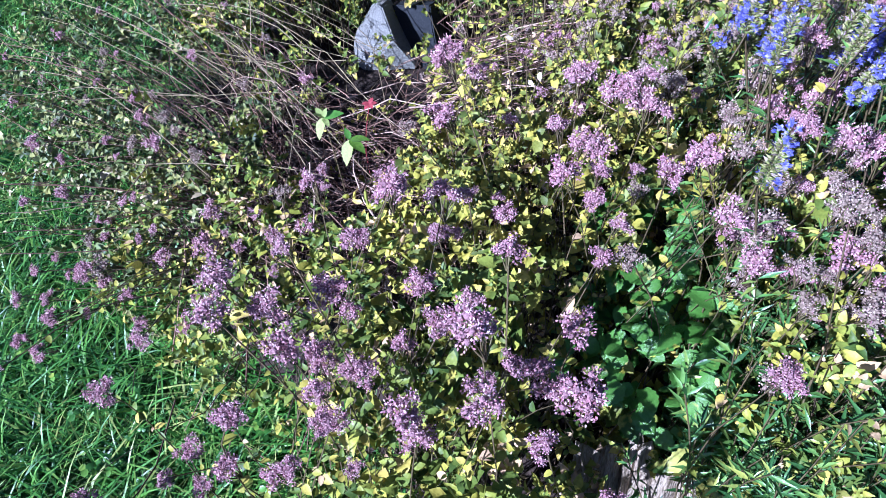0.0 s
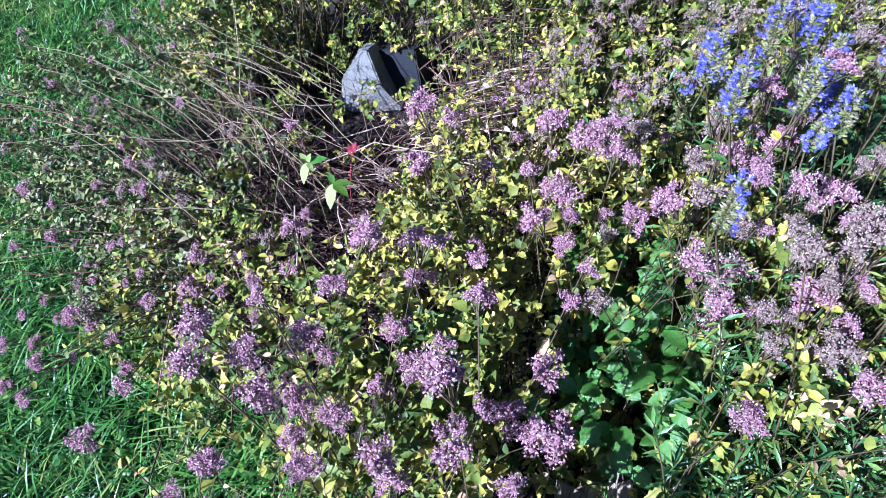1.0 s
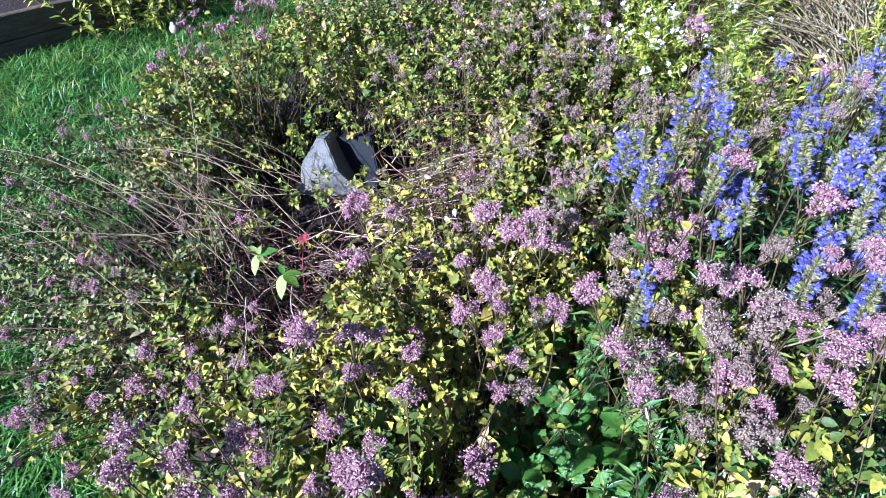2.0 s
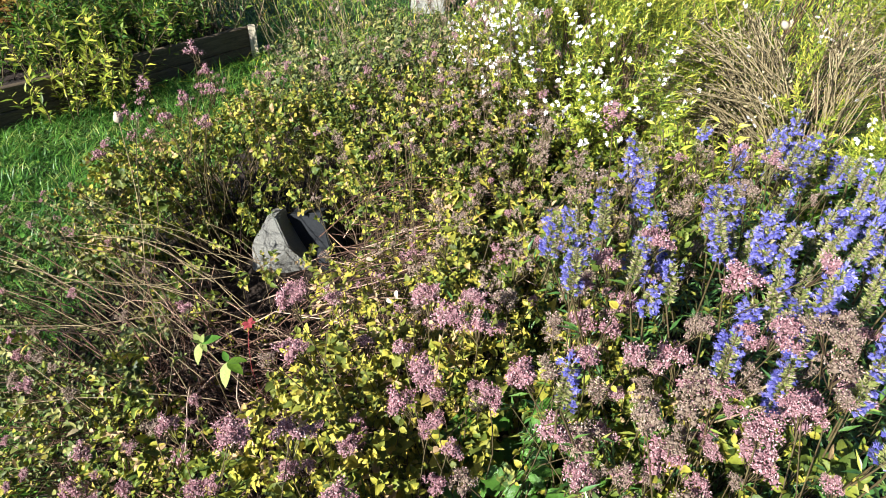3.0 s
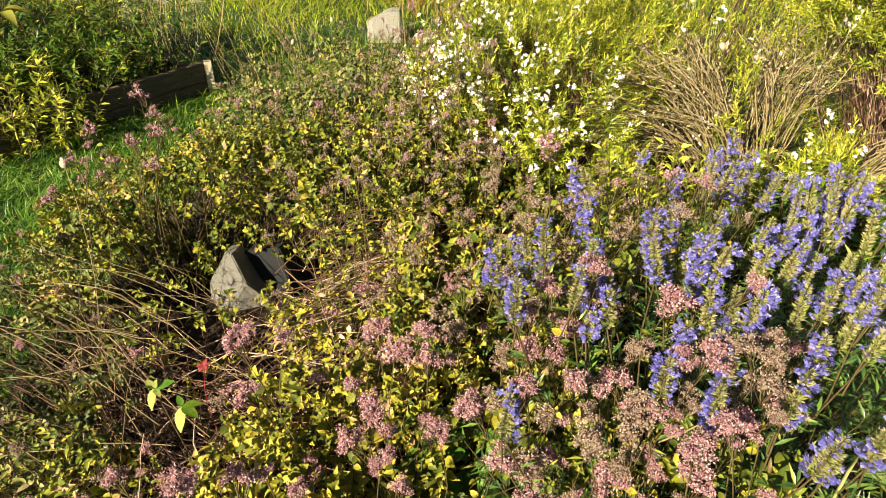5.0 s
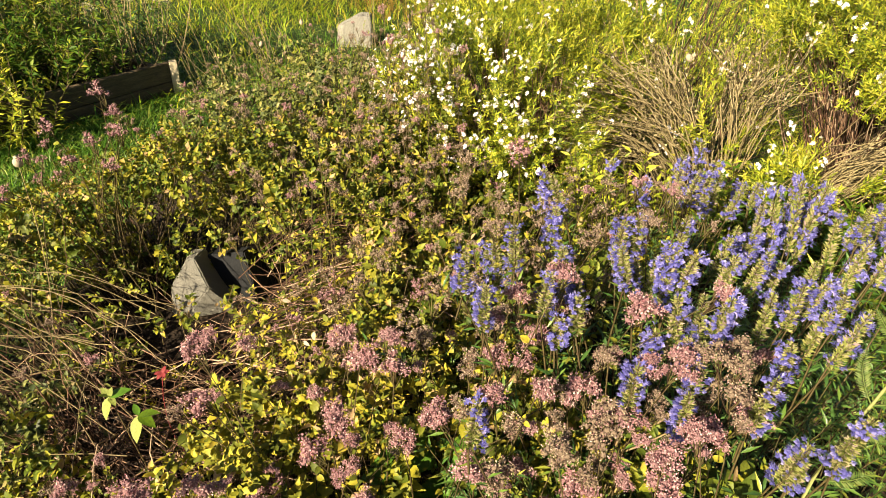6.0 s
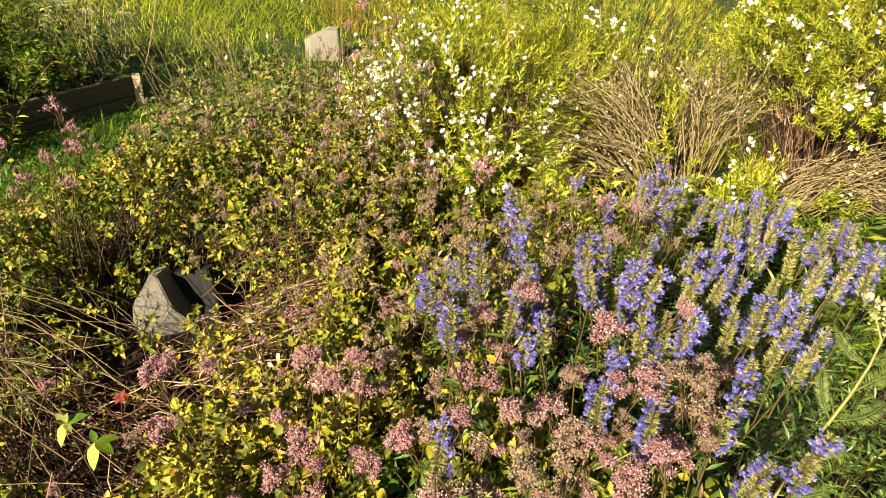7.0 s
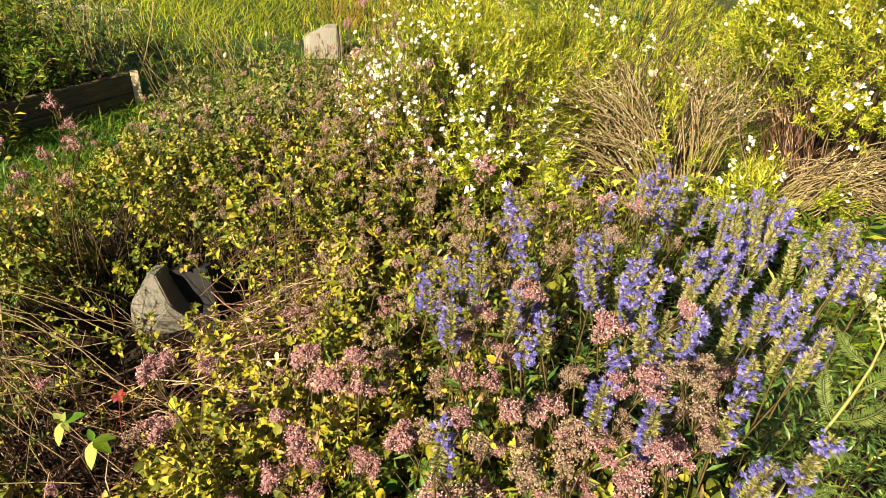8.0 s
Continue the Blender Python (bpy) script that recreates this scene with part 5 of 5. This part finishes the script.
def raised_bed():
    root = thing("raised_bed", (-2.2, 2.9, 0), "raised garden bed edged with dark weathered boards", "raised bed")
    c, e = Vector((-1.78, 3.28)), Vector((-2.80, 1.15))
    board("board", e, c, 0.10, 0.035, -0.02, WOOD, root)
    board("board", e, c + Vector((0.004, 0.008)), 0.10, 0.032, 0.083, WOOD, root)
    board("end_board", c + Vector((-0.03, 0.02)), c + Vector((-1.5, 0.70)), 0.13, 0.035, 0.0, WOOD, root)
    post = board("corner_post", c + Vector((-0.002, -0.022)), c + Vector((0.032, 0.0)), 0.19, 0.030, 0.0, POST_WOOD, root)
    tagged(post, label="pale split wooden corner post")
    g = Geo()
    xs = np.linspace(0, 1, 24)
    u, v = np.meshgrid(xs, xs)
    p = np.array([c.x, c.y]) + u[..., None] * np.array([e.x - c.x, e.y - c.y]) * 0.99 + v[..., None] * np.array([-1.5, 0.70]) * 0.98
    z = 0.10 + 0.015 * clumps(p[..., 0], p[..., 1], 0.3)
    i = (np.arange(23)[:, None] * 24 + np.arange(23)[None]).reshape(-1)
    g.add(np.concatenate([p + np.array([-0.03, 0.01]), z[..., None]], -1).reshape(-1, 3), np.stack([i, i + 1, i + 25, i + 24], -1))
    part("soil", g.mesh("bed_soil", [DARK_SOIL], True), root).location = -root.location


raised_bed()


def tall_plant(name, place, height, shoots, spread, per, leaf, mat, label, stem=STEM, shape=BROADLANCE, z0=0.10, lean=0.5):
    root = thing(name, (*place, z0), label, "garden plant", "plants in the raised bed")
    foot = np.zeros((shoots, 3))
    foot[:, :2] = rng.normal(size=(shoots, 2)) * spread * 0.5
    h = height * rng.uniform(0.5, 1.0, shoots)
    tip = foot * (1 + lean) + np.stack([rng.normal(size=shoots) * 0.06, rng.normal(size=shoots) * 0.06, h], -1)
    curves = arcs(foot, tip, rng.uniform(0.02, 0.15, shoots), 7)
    stem_parts("stalk", curves, rng.uniform(0.0018, 0.0035, shoots), stem, root)
    if per:
        g = Geo()
        lance_leaves(g, curves, per, *leaf, shape=shape, start=0.1)
        part("foliage", g.mesh(name + "_foliage", [mat]), root, kind="stuff")
    return root, tip


def umbel_mesh():
    g = Geo()
    n = 150
    a = rng.uniform(0, 6.28, n)
    r = np.sqrt(rng.uniform(0, 1, n))
    at = np.stack([r * np.cos(a), r * np.sin(a), 0.25 * (1 - r * r) + rng.normal(size=n) * 0.05], -1)
    d = norm(np.stack([at[:, 0], at[:, 1], np.full(n, 0.8)], -1) + rng.normal(size=(n, 3)) * 0.5)
    scatter(g, *SCALE, frames_of(d, rng.normal(size=d.shape), rng.uniform(0.15, 0.28, n)), at)
    return g.mesh("umbel", [CREAM])


UMBEL = umbel_mesh()


def umbels(root, tips, size):
    for t in tips:
        ob = part("flower_umbel", UMBEL, root, "cream-white flat flower umbel")
        s = size * rng.uniform(0.7, 1.2)
        ob.matrix_basis = Matrix.Translation(t) @ pose(0, 0, 0, rng.normal() * 20 - 10, rng.normal() * 20, 0) @ Matrix.Diagonal((s, s, s, 1))


for px, py, h, k in ((-2.35, 2.75, 0.34, 46), (-2.65, 2.55, 0.40, 50), (-2.15, 3.05, 0.42, 50), (-2.45, 3.2, 0.55, 46)):
    tall_plant("leafy_bed_plant", (px, py), h, k, 0.22, 40, (0.025, 0.06), HERB_LEAF, "sprawling leafy green plant in the raised bed")
for px, py, h in ((-2.10, 2.52, 0.30), (-2.14, 2.40, 0.44), (-2.22, 2.28, 0.40)):
    tall_plant("sprawling_bed_plant", (px, py), h, 16, 0.14, 30, (0.025, 0.06), SAVORY_LEAF, "bright yellow-green plant sprawling over the board", lean=1.4, z0=0.0)
for px, py, h in ((-2.95, 3.35, 0.62), (-2.62, 3.45, 0.52), (-3.25, 3.2, 0.62), (-2.75, 3.75, 0.52)):
    tall_plant("lime_bed_plant", (px, py), h, 22, 0.26, 34, (0.03, 0.075), SAVORY_LEAF, "tall bright yellow-green shoots in the raised bed", lean=0.2)
for px, py, h in ((-2.75, 3.1, 0.46), (-3.1, 3.3, 0.5), (-2.5, 3.65, 0.42), (-3.4, 3.0, 0.5)):
    tall_plant("dark_bed_plant", (px, py), h, 30, 0.26, 36, (0.03, 0.07), HYSSOP_LEAF, "dense dark green plant in the raised bed")
root, tips = tall_plant("yarrow_plant", (-2.05, 3.35), 0.62, 26, 0.24, 14, (0.02, 0.05), YARROW_LEAF, "yarrow with dry grey stalks and cream umbels", STRAW)
umbels(root, tips[:9], 0.032)
root, tips = tall_plant("yarrow_plant", (-2.35, 3.75), 0.6, 26, 0.26, 14, (0.02, 0.05), YARROW_LEAF, "yarrow with dry grey stalks and cream umbels", STRAW)
umbels(root, tips[:8], 0.032)
for px, py in ((-3.0, 3.05), (-3.3, 3.4), (-2.75, 2.80)):
    tall_plant("orange_leaf_plant", (px, py), 0.62, 9, 0.12, 6, (0.09, 0.17), ORANGE_LEAF, "plant with large brown and yellow autumn leaves", STEM, leaf_shape(0.55, 0.16, 0.5, ((0.12, 0.55), (0.3, 0.95), (0.5, 1.0), (0.72, 0.8), (0.9, 0.4))))


# ---- dry grasses behind the bed ----
def dry_tuft(place, count, height, lean, label, mat=STRAW, leaf_mat=YELLOW_GRASS):
    root = thing("dry_grass_tuft", (*place, 0.0), label, "dry grass", "dry grasses")
    foot = np.zeros((count, 3))
    foot[:, :2] = rng.normal(size=(count, 2)) * 0.10
    h = height * rng.uniform(0.5, 1.0, count)
    tip = foot + np.stack([h * (lean[0] + rng.normal(size=count) * 0.28), h * (lean[1] + rng.normal(size=count) * 0.28), h], -1)
    curves = arcs(foot, tip, rng.uniform(0.02, 0.1, count), 6)
    stem_parts("dry_stalk", curves, rng.uniform(0.0012, 0.0024, count), mat, root)
    g = Geo()
    u = rng.uniform(0.8, 1.0, (count, 10))
    p, d = along_tubes(curves, u)
    p, d = p.reshape(-1, 3), d.reshape(-1, 3)
    scatter(g, *SCALE, frames_of(norm(d + rng.normal(size=d.shape) * 0.4), rng.normal(size=d.shape), rng.uniform(0.008, 0.016, len(p))), p)
    part("seed_chaff", g.mesh("grass_chaff", [leaf_mat]), root, kind="stuff")


for px, py, k, h, lx in ((-1.62, 3.35, 14, 0.42, -0.5), (-1.45, 3.5, 12, 0.42, -0.5), (-1.55, 3.9, 10, 0.45, -0.4), (-1.25, 3.75, 7, 0.4, -0.3), (-1.75, 4.5, 8, 0.45, -0.3), (-0.8, 4.1, 9, 0.4, 0.2), (-0.6, 3.5, 9, 0.4, 0.1), (-1.0, 3.2, 7, 0.35, -0.1)):
    dry_tuft((px, py), k, h, (lx, 0.0), "tuft of pale dry grass stalks")
for px, py in ((-1.05, 5.4), (-0.8, 5.2), (-1.3, 5.7), (-0.6, 4.9)):
    dry_tuft((px, py), 40, 0.75, (0.0, 0.0), "tall orange-brown dry grass", ORANGE_LEAF, ORANGE_LEAF)
for px, py in ((-2.6, 5.6), (-2.2, 5.3), (-1.8, 5.6), (-3.0, 5.9)):
    dry_tuft((px, py), 30, 0.6, (0.7, 0.0), "flattened bright yellow grass", YELLOW_GRASS, YELLOW_GRASS)


# ---- small things ----
def pod_mesh():
    bm = bmesh.new()
    bmesh.ops.create_uvsphere(bm, u_segments=10, v_segments=7, radius=1)
    for v in bm.verts:
        v.co.z *= 1.25
        v.co *= 1 + 0.06 * math.sin(5 * math.atan2(v.co.y, v.co.x))
    top = bmesh.ops.create_cone(bm, cap_ends=True, segments=10, radius1=0.35, radius2=0.6, depth=0.2)
    bmesh.ops.translate(bm, vec=(0, 0, 1.3), verts=top["verts"])
    for f in bm.faces:
        f.smooth = True
    me = bpy.data.meshes.new("pod")
    bm.to_mesh(me)
    bm.free()
    me.materials.append(POD)
    return me


POD_MESH = pod_mesh()


def seed_head(place, size, lean=(0.0, 0.0)):
    x, y, z = place
    fx, fy = x - lean[0], y - lean[1]
    gz = float(ground_height(fx, fy))
    root = thing("seed_pod_stalk", (fx, fy, gz), "pale round seed pod on a thin dry stalk", "seed pod", "seed pods")
    end = np.array([[x - fx, y - fy, z - gz]])
    stem_parts("stalk", arcs(np.zeros((1, 3)), end, 0.06, 7), np.array([0.0014]), STRAW, root)
    ob = part("pod", POD_MESH, root)
    ob.matrix_basis = Matrix.Translation(end[0]) @ pose(0, 0, 0, rng.normal() * 15, rng.normal() * 15, 0) @ Matrix.Diagonal((size, size, size, 1))


seed_head((-0.84, 1.05, 0.65), 0.009, (0.05, 0.05))
for p in ((-1.05, 3.3, 0.42), (-1.15, 3.0, 0.38), (-0.95, 3.6, 0.55), (-0.80, 3.7, 0.58), (-0.45, 3.0, 0.5), (-0.35, 2.7, 0.5)):
    seed_head(p, 0.010)
seed_head((0.56, 2.0, 0.69), 0.010, (0.02, -0.03))


def single_leaf(name, root, at, along, up, size, mat, shape=OVATE, label=""):
    g = Geo()
    scatter(g, *shape, frames_of(np.array([along], float), np.array([up], float), [size]), np.zeros((1, 3)))
    ob = part(name, g.mesh(name, [mat], True), root, label)
    ob.location = at
    return ob


LONG_OVATE = leaf_shape(0.5, 0.06, 0.1, ((0.12, 0.6), (0.3, 1.0), (0.55, 0.95), (0.8, 0.55)))


def sage_sprig():
    """A small shoot with large pale drooping leaves above the dead stalks."""
    foot = np.array([-0.49, 0.74, float(ground_height(-0.49, 0.74))])
    root = thing("sage_seedling", foot, "young sage shoot with large pale green leaves", "seedling")
    top = np.array([-0.497, 0.70, 0.437]) - foot
    stem_parts("stem", arcs(np.zeros((1, 3)), top[None], 0.08, 7), np.array([0.0018]), STEM, root)
    for d, s, up, m in (((0.02, -0.75, -0.75), 0.036, (-0.3, -0.9, 0.6), SAGE_LEAF), ((0.75, -0.5, -0.25), 0.02, (0, 0, 1), SAGE_LEAF), ((0.8, 0.4, 0.25), 0.034, (0, -0.3, 1), MINT_LEAF), ((-0.6, 0.3, 0.3), 0.022, (0, -0.3, 1), SAGE_LEAF), ((-0.5, -0.4, 0.5), 0.018, (0, 0, 1), SAGE_LEAF), ((0.3, 0.2, 0.9), 0.018, (0, -1, 0.2), SAGE_LEAF)):
        single_leaf("leaf", root, top, d, up, s, m, LONG_OVATE)
    side = np.array([-0.448, 0.69, 0.415]) - foot
    stem_parts("side_stem", arcs(top[None] * 0.6, side[None], 0.1, 6), np.array([0.0013]), STEM, root)
    for d, s, up, m in (((0.12, -0.78, -0.72), 0.042, (-0.2, -0.9, 0.65), SAGE_LEAF), ((0.9, 0.2, 0.2), 0.034, (0, 0, 1), HERB_LEAF), ((0.85, -0.3, -0.15), 0.036, (0, 0, 1), HERB_LEAF), ((-0.5, 0.5, 0.4), 0.022, (0, 0, 1), MINT_LEAF)):
        single_leaf("leaf", root, side, d, up, s, m, LONG_OVATE)


sage_sprig()


def red_shoot():
    foot = np.array([-0.44, 0.80, float(ground_height(-0.44, 0.80))])
    root = thing("red_seedling", foot, "small seedling with red autumn leaves", "seedling")
    top = np.array([-0.452, 0.775, 0.425]) - foot
    stem_parts("stem", arcs(np.zeros((1, 3)), top[None], 0.08, 6), np.array([0.0012]), RED_LEAF, root)
    for d in ((0.6, -0.6, 0.1), (-0.7, -0.4, 0.2), (0.1, 0.6, 0.5), (0.8, 0.3, 0.3), (-0.3, -0.8, -0.2)):
        single_leaf("leaf", root, top, d, (0, -0.4, 1), 0.013, RED_LEAF)


red_shoot()


def toothed_leaf(width, teeth, fold, droop, wave):
    """A broad leaf along +y with a scalloped edge, raised between the side veins."""
    v, f = [], []
    rows = 2 * teeth + 1
    for j in range(rows):
        y = 0.03 + 0.97 * j / (rows - 1)
        w = width / 2 * math.sin(math.pi * min(1.0, 0.10 + 0.9 * y)) ** 0.75 * (1.0 if j % 2 else 0.84)
        z = -droop * y * y
        puff = wave * (1 if j % 2 else -0.4)
        v += [(-w, y, z + fold * w), (-w * 0.5, y + 0.03, z + fold * w * 0.4 + puff), (0, y, z), (w * 0.5, y + 0.03, z + fold * w * 0.4 + puff), (w, y, z + fold * w)]
        if j:
            k = 5 * (j - 1)
            f += [(k + i, k + i + 1, k + i + 6, k + i + 5) for i in range(4)]
    return np.array(v), np.array(f)


def mint_clump():
    """Broad dark green leaves in the gap at the front of the bed."""
    foot = np.array([0.06, 0.50, float(ground_height(0.06, 0.50))])
    root = thing("broad_leaf_plant", foot, "low plant with broad scalloped dark green leaves", "herb plant")
    meshes = []
    for m, w, fold, droop in ((MINT_LEAF, 0.80, 0.25, 0.22), (MINT_LEAF, 0.72, 0.5, 0.35), (MINT_LEAF, 0.86, 0.1, 0.1), (MINT_LEAF, 0.78, -0.2, 0.3), (MOTTLED_LEAF, 0.74, 0.3, 0.3)):
        g = Geo()
        g.add(*toothed_leaf(w, 5, fold, droop, 0.03))
        meshes.append(g.mesh("broad_leaf", [m], True))
    n = 290
    x = rng.uniform(-0.05, 0.20, n)
    y = rng.uniform(0.42, 0.66, n)
    top = 0.475 + 0.45 * (y - 0.55) - 0.25 * np.abs(x - 0.08)
    z = top - rng.exponential(0.05, n)
    z = np.maximum(z, 0.22)
    a = rng.uniform(0, 6.28, n)
    for i in range(n):
        pick = 4 if rng.uniform() < 0.1 else int(rng.integers(4))
        ob = part("leaf", meshes[pick], root)
        s = rng.uniform(0.020, 0.042)
        rot = frames_of(np.array([[math.cos(a[i]), math.sin(a[i]), rng.uniform(-0.5, 0.3)]]), np.array([[-0.3, -0.6, 1.0]]) + rng.normal(size=(1, 3)) * 0.4, [s])[0]
        ob.matrix_basis = Matrix.Translation(Vector((x[i], y[i], z[i])) - Vector(foot)) @ Matrix(rot.tolist()).to_4x4()
    at = np.stack([x, y, z], -1)[:60] - foot
    f = at * np.array([0.6, 0.6, 0.0])
    stem_parts("stem", arcs(f, at, 0.1, 5), rng.uniform(0.0012, 0.002, 60), STEM, root)


mint_clump()


def front_edge():
    """A split log edging the bed, with dry and yellow leaves over it."""
    log = thing("split_log", (0.10, 0.365, 0.235), "pale broken log with cracked fibrous wood edging the bed", "log")
    for k in range(8):
        L = rng.uniform(0.16, 0.24)
        bm = bmesh.new()
        bmesh.ops.create_cone(bm, cap_ends=True, segments=7, radius1=0.5, radius2=0.5, depth=1.0)
        bmesh.ops.subdivide_edges(bm, edges=[e for e in bm.edges if abs(e.verts[0].co.z - e.verts[1].co.z) > 0.5], cuts=12)
        w, h = rng.uniform(0.010, 0.026), rng.uniform(0.018, 0.03)
        for v in bm.verts:
            end = v.co.z > 0.4
            q = v.co * 3 + Vector((7.0 * k, 0, 0))
            v.co.x = v.co.x * w * 2 * (1 + 0.5 * noise.noise(q)) + 0.006 * noise.noise(Vector((k, 0, v.co.z * 5)))
            v.co.y = v.co.y * h * 2 * (1 + 0.4 * noise.noise(q + Vector((3, 3, 3))))
            v.co.z = v.co.z * L + (0.03 * noise.noise(q * 4) if end else 0)
        me = bpy.data.meshes.new("splinter")
        bm.to_mesh(me)
        bm.free()
        me.materials.append(PALE_WOOD)
        ob = part("splinter", me, log)
        ob.matrix_basis = pose(-0.075 + 0.019 * k, -0.05 + rng.normal() * 0.012, -0.012 * abs(k - 4) / 4 + rng.normal() * 0.005, -78 + rng.normal() * 3, rng.normal() * 25, rng.normal() * 4 - 4)
    root = thing("yellowing_plant", (0.24, 0.36, float(ground_height(0.24, 0.36))), "low plant with mottled yellow and green leaves", "herb plant")
    foot = np.array(root.location)
    shape = leaf_shape(0.62, 0.12, 0.25, ((0.12, 0.6), (0.35, 1.0), (0.65, 0.9), (0.88, 0.45)))
    blade = toothed_leaf(0.62, 5, 0.3, 0.3, 0.04)
    for i in range(150):
        at = np.array([rng.uniform(0.12, 0.44), rng.uniform(0.27, 0.43), 0])
        at[2] = float(ground_height(at[0], at[1])) + rng.uniform(0.08, 0.23)
        a = rng.uniform(0, 6.28)
        single_leaf("leaf", root, at - foot, (math.cos(a), math.sin(a), rng.uniform(-0.3, 0.4)), (-0.2 + rng.normal() * 0.3, -0.4 + rng.normal() * 0.3, 1.0), rng.uniform(0.020, 0.046), (MOTTLED_LEAF, MINT_LEAF, MOTTLED_LEAF, MINT_LEAF, MOTTLED_LEAF, SHRIVELLED_LEAF)[i % 6], (blade, shape)[i % 2])
        if i % 4 == 0:
            stem_parts("stem", arcs((at - foot)[None] * np.array([0.7, 0.7, 0.0]), (at - foot)[None], 0.1, 4), np.array([0.0012]), STEM, root)


front_edge()


def frond(root, a, d, up, length, mat):
    """A ferny yarrow leaf: a midrib with rows of narrow lobes."""
    d = norm(np.array([d], float))[0]
    curve = arcs(np.zeros((1, 3)), (d * length)[None], 0.10, 8)
    g = Geo()
    tubes(g, curve, np.array([0.0012]), 3, 0, 0.3)
    n = 44
    u = np.linspace(0.12, 0.98, n)[None]
    p, t = along_tubes(curve, u)
    p, t = p[0], t[0]
    side = norm(np.cross(t, np.array(up, float)))
    sign = np.where(np.arange(n) % 2, 1.0, -1.0)[:, None]
    w = length * 0.17 * np.sin(np.pi * np.clip(u[0] * 0.9 + 0.08, 0, 1))
    scatter(g, LANCE[0] * np.array([1.3, 1, 1]), LANCE[1], frames_of(norm(side * sign + 0.7 * t), np.tile(np.array(up, float), (n, 1)) + rng.normal(size=(n, 3)) * 0.2, w), p)
    ob = part("frond", g.mesh("frond", [mat]), root, kind="stuff")
    ob.location = a


def yarrow_sprig():
    foot = np.array([0.40, 0.46, float(ground_height(0.40, 0.46))])
    root = thing("yarrow_sprig", foot, "pale green yarrow stem with ferny leaves and a budding top", "herb plant")
    pts = np.array([(0.38, 0.47, 0.16), (0.395, 0.485, 0.52), (0.41, 0.50, 0.668), (0.428, 0.515, 0.709), (0.453, 0.535, 0.738), (0.471, 0.55, 0.763), (0.486, 0.565, 0.784), (0.497, 0.58, 0.805), (0.494, 0.60, 0.822)]) - foot
    stem_parts("stem", pts[None], np.array([0.0020]), YARROW_STEM, root, 6, 0.6)
    for k, d, up, s in ((2, (0.6, 0.1, 0.1), (0, -0.5, 1), 0.06), (3, (0.7, 0.25, -0.2), (0, -0.5, 1), 0.07), (4, (-0.1, 0.5, 0.65), (-0.3, -0.6, 0.5), 0.055), (4, (0.75, 0.3, 0.15), (0, -0.5, 1), 0.07), (5, (0.8, 0.3, 0.2), (0, -0.5, 1), 0.075), (6, (-0.45, 0.4, 0.4), (0, -0.7, 0.7), 0.05), (6, (0.8, 0.35, -0.05), (0, -0.5, 1), 0.06), (7, (0.6, 0.4, 0.4), (0, -0.7, 0.7), 0.04)):
        frond(root, pts[k], d, up, s, YARROW_LEAF)
    ob = part("flower_umbel", UMBEL, root, "grey-green budding umbel")
    ob.matrix_basis = Matrix.Translation(pts[-1]) @ pose(0, 0, 0, 25, 30, 0) @ Matrix.Diagonal((0.022, 0.022, 0.022, 1))


yarrow_sprig()


def dry_stalk():
    """A long forked dry stalk leaning across the flowers."""
    foot = np.array([0.12, 0.50, float(ground_height(0.12, 0.50))])
    root = thing("forked_dry_stalk", foot, "long grey forked dry stalk leaning over the flowers", "dry stalk")
    a, b, c = np.array([0.235, 0.545, 0.617]), np.array([0.285, 0.545, 0.70]), np.array([0.335, 0.545, 0.765])
    stem_parts("lower_stalk", arcs(np.zeros((1, 3)), (a - foot)[None], 0.05, 6), np.array([0.002]), STRAW, root, 5)
    stem_parts("stalk", arcs((a - foot)[None], (c - foot)[None], 0.02, 6), np.array([0.0019]), STRAW, root, 5)
    stem_parts("fork", arcs((a - foot)[None] + 0.001, (b - foot + np.array([0.0, -0.025, 0.0]))[None], 0.03, 5), np.array([0.0013]), STRAW, root, 5)


dry_stalk()


# ---- withered bits ----
dry_tuft((0.55, 2.08), 26, 0.92, (0.02, -0.04), "grey withered stalks rising behind the dead savory", STRAW, POD)


def dry_leaf(place, size, turn):
    """A pale curled leaf hanging on a bent dry stem."""
    x, y, z = place
    gz = float(ground_height(x, y + 0.05))
    root = thing("dry_leaf", (x, y + 0.05, gz), "pale dry curled leaf on a thin bent stem", "dry leaf", "dry leaves")
    end = np.array([0.0, -0.05, z - gz])
    stem_parts("stem", arcs(np.zeros((1, 3)), end[None], 0.12, 6), np.array([0.0009]), STRAW, root)
    single_leaf("blade", root, end, (math.cos(turn), math.sin(turn), -0.3), (-0.3, -0.8, 0.7), size, POD, LONG_OVATE)


dry_leaf((-0.243, 0.810, 0.576), 0.013, 0.3)
dry_leaf((-0.177, 0.755, 0.566), 0.015, -1.2)
dry_leaf((-0.178, 0.834, 0.529), 0.012, 2.0)
dry_leaf((-0.188, 0.739, 0.560), 0.012, -0.4)
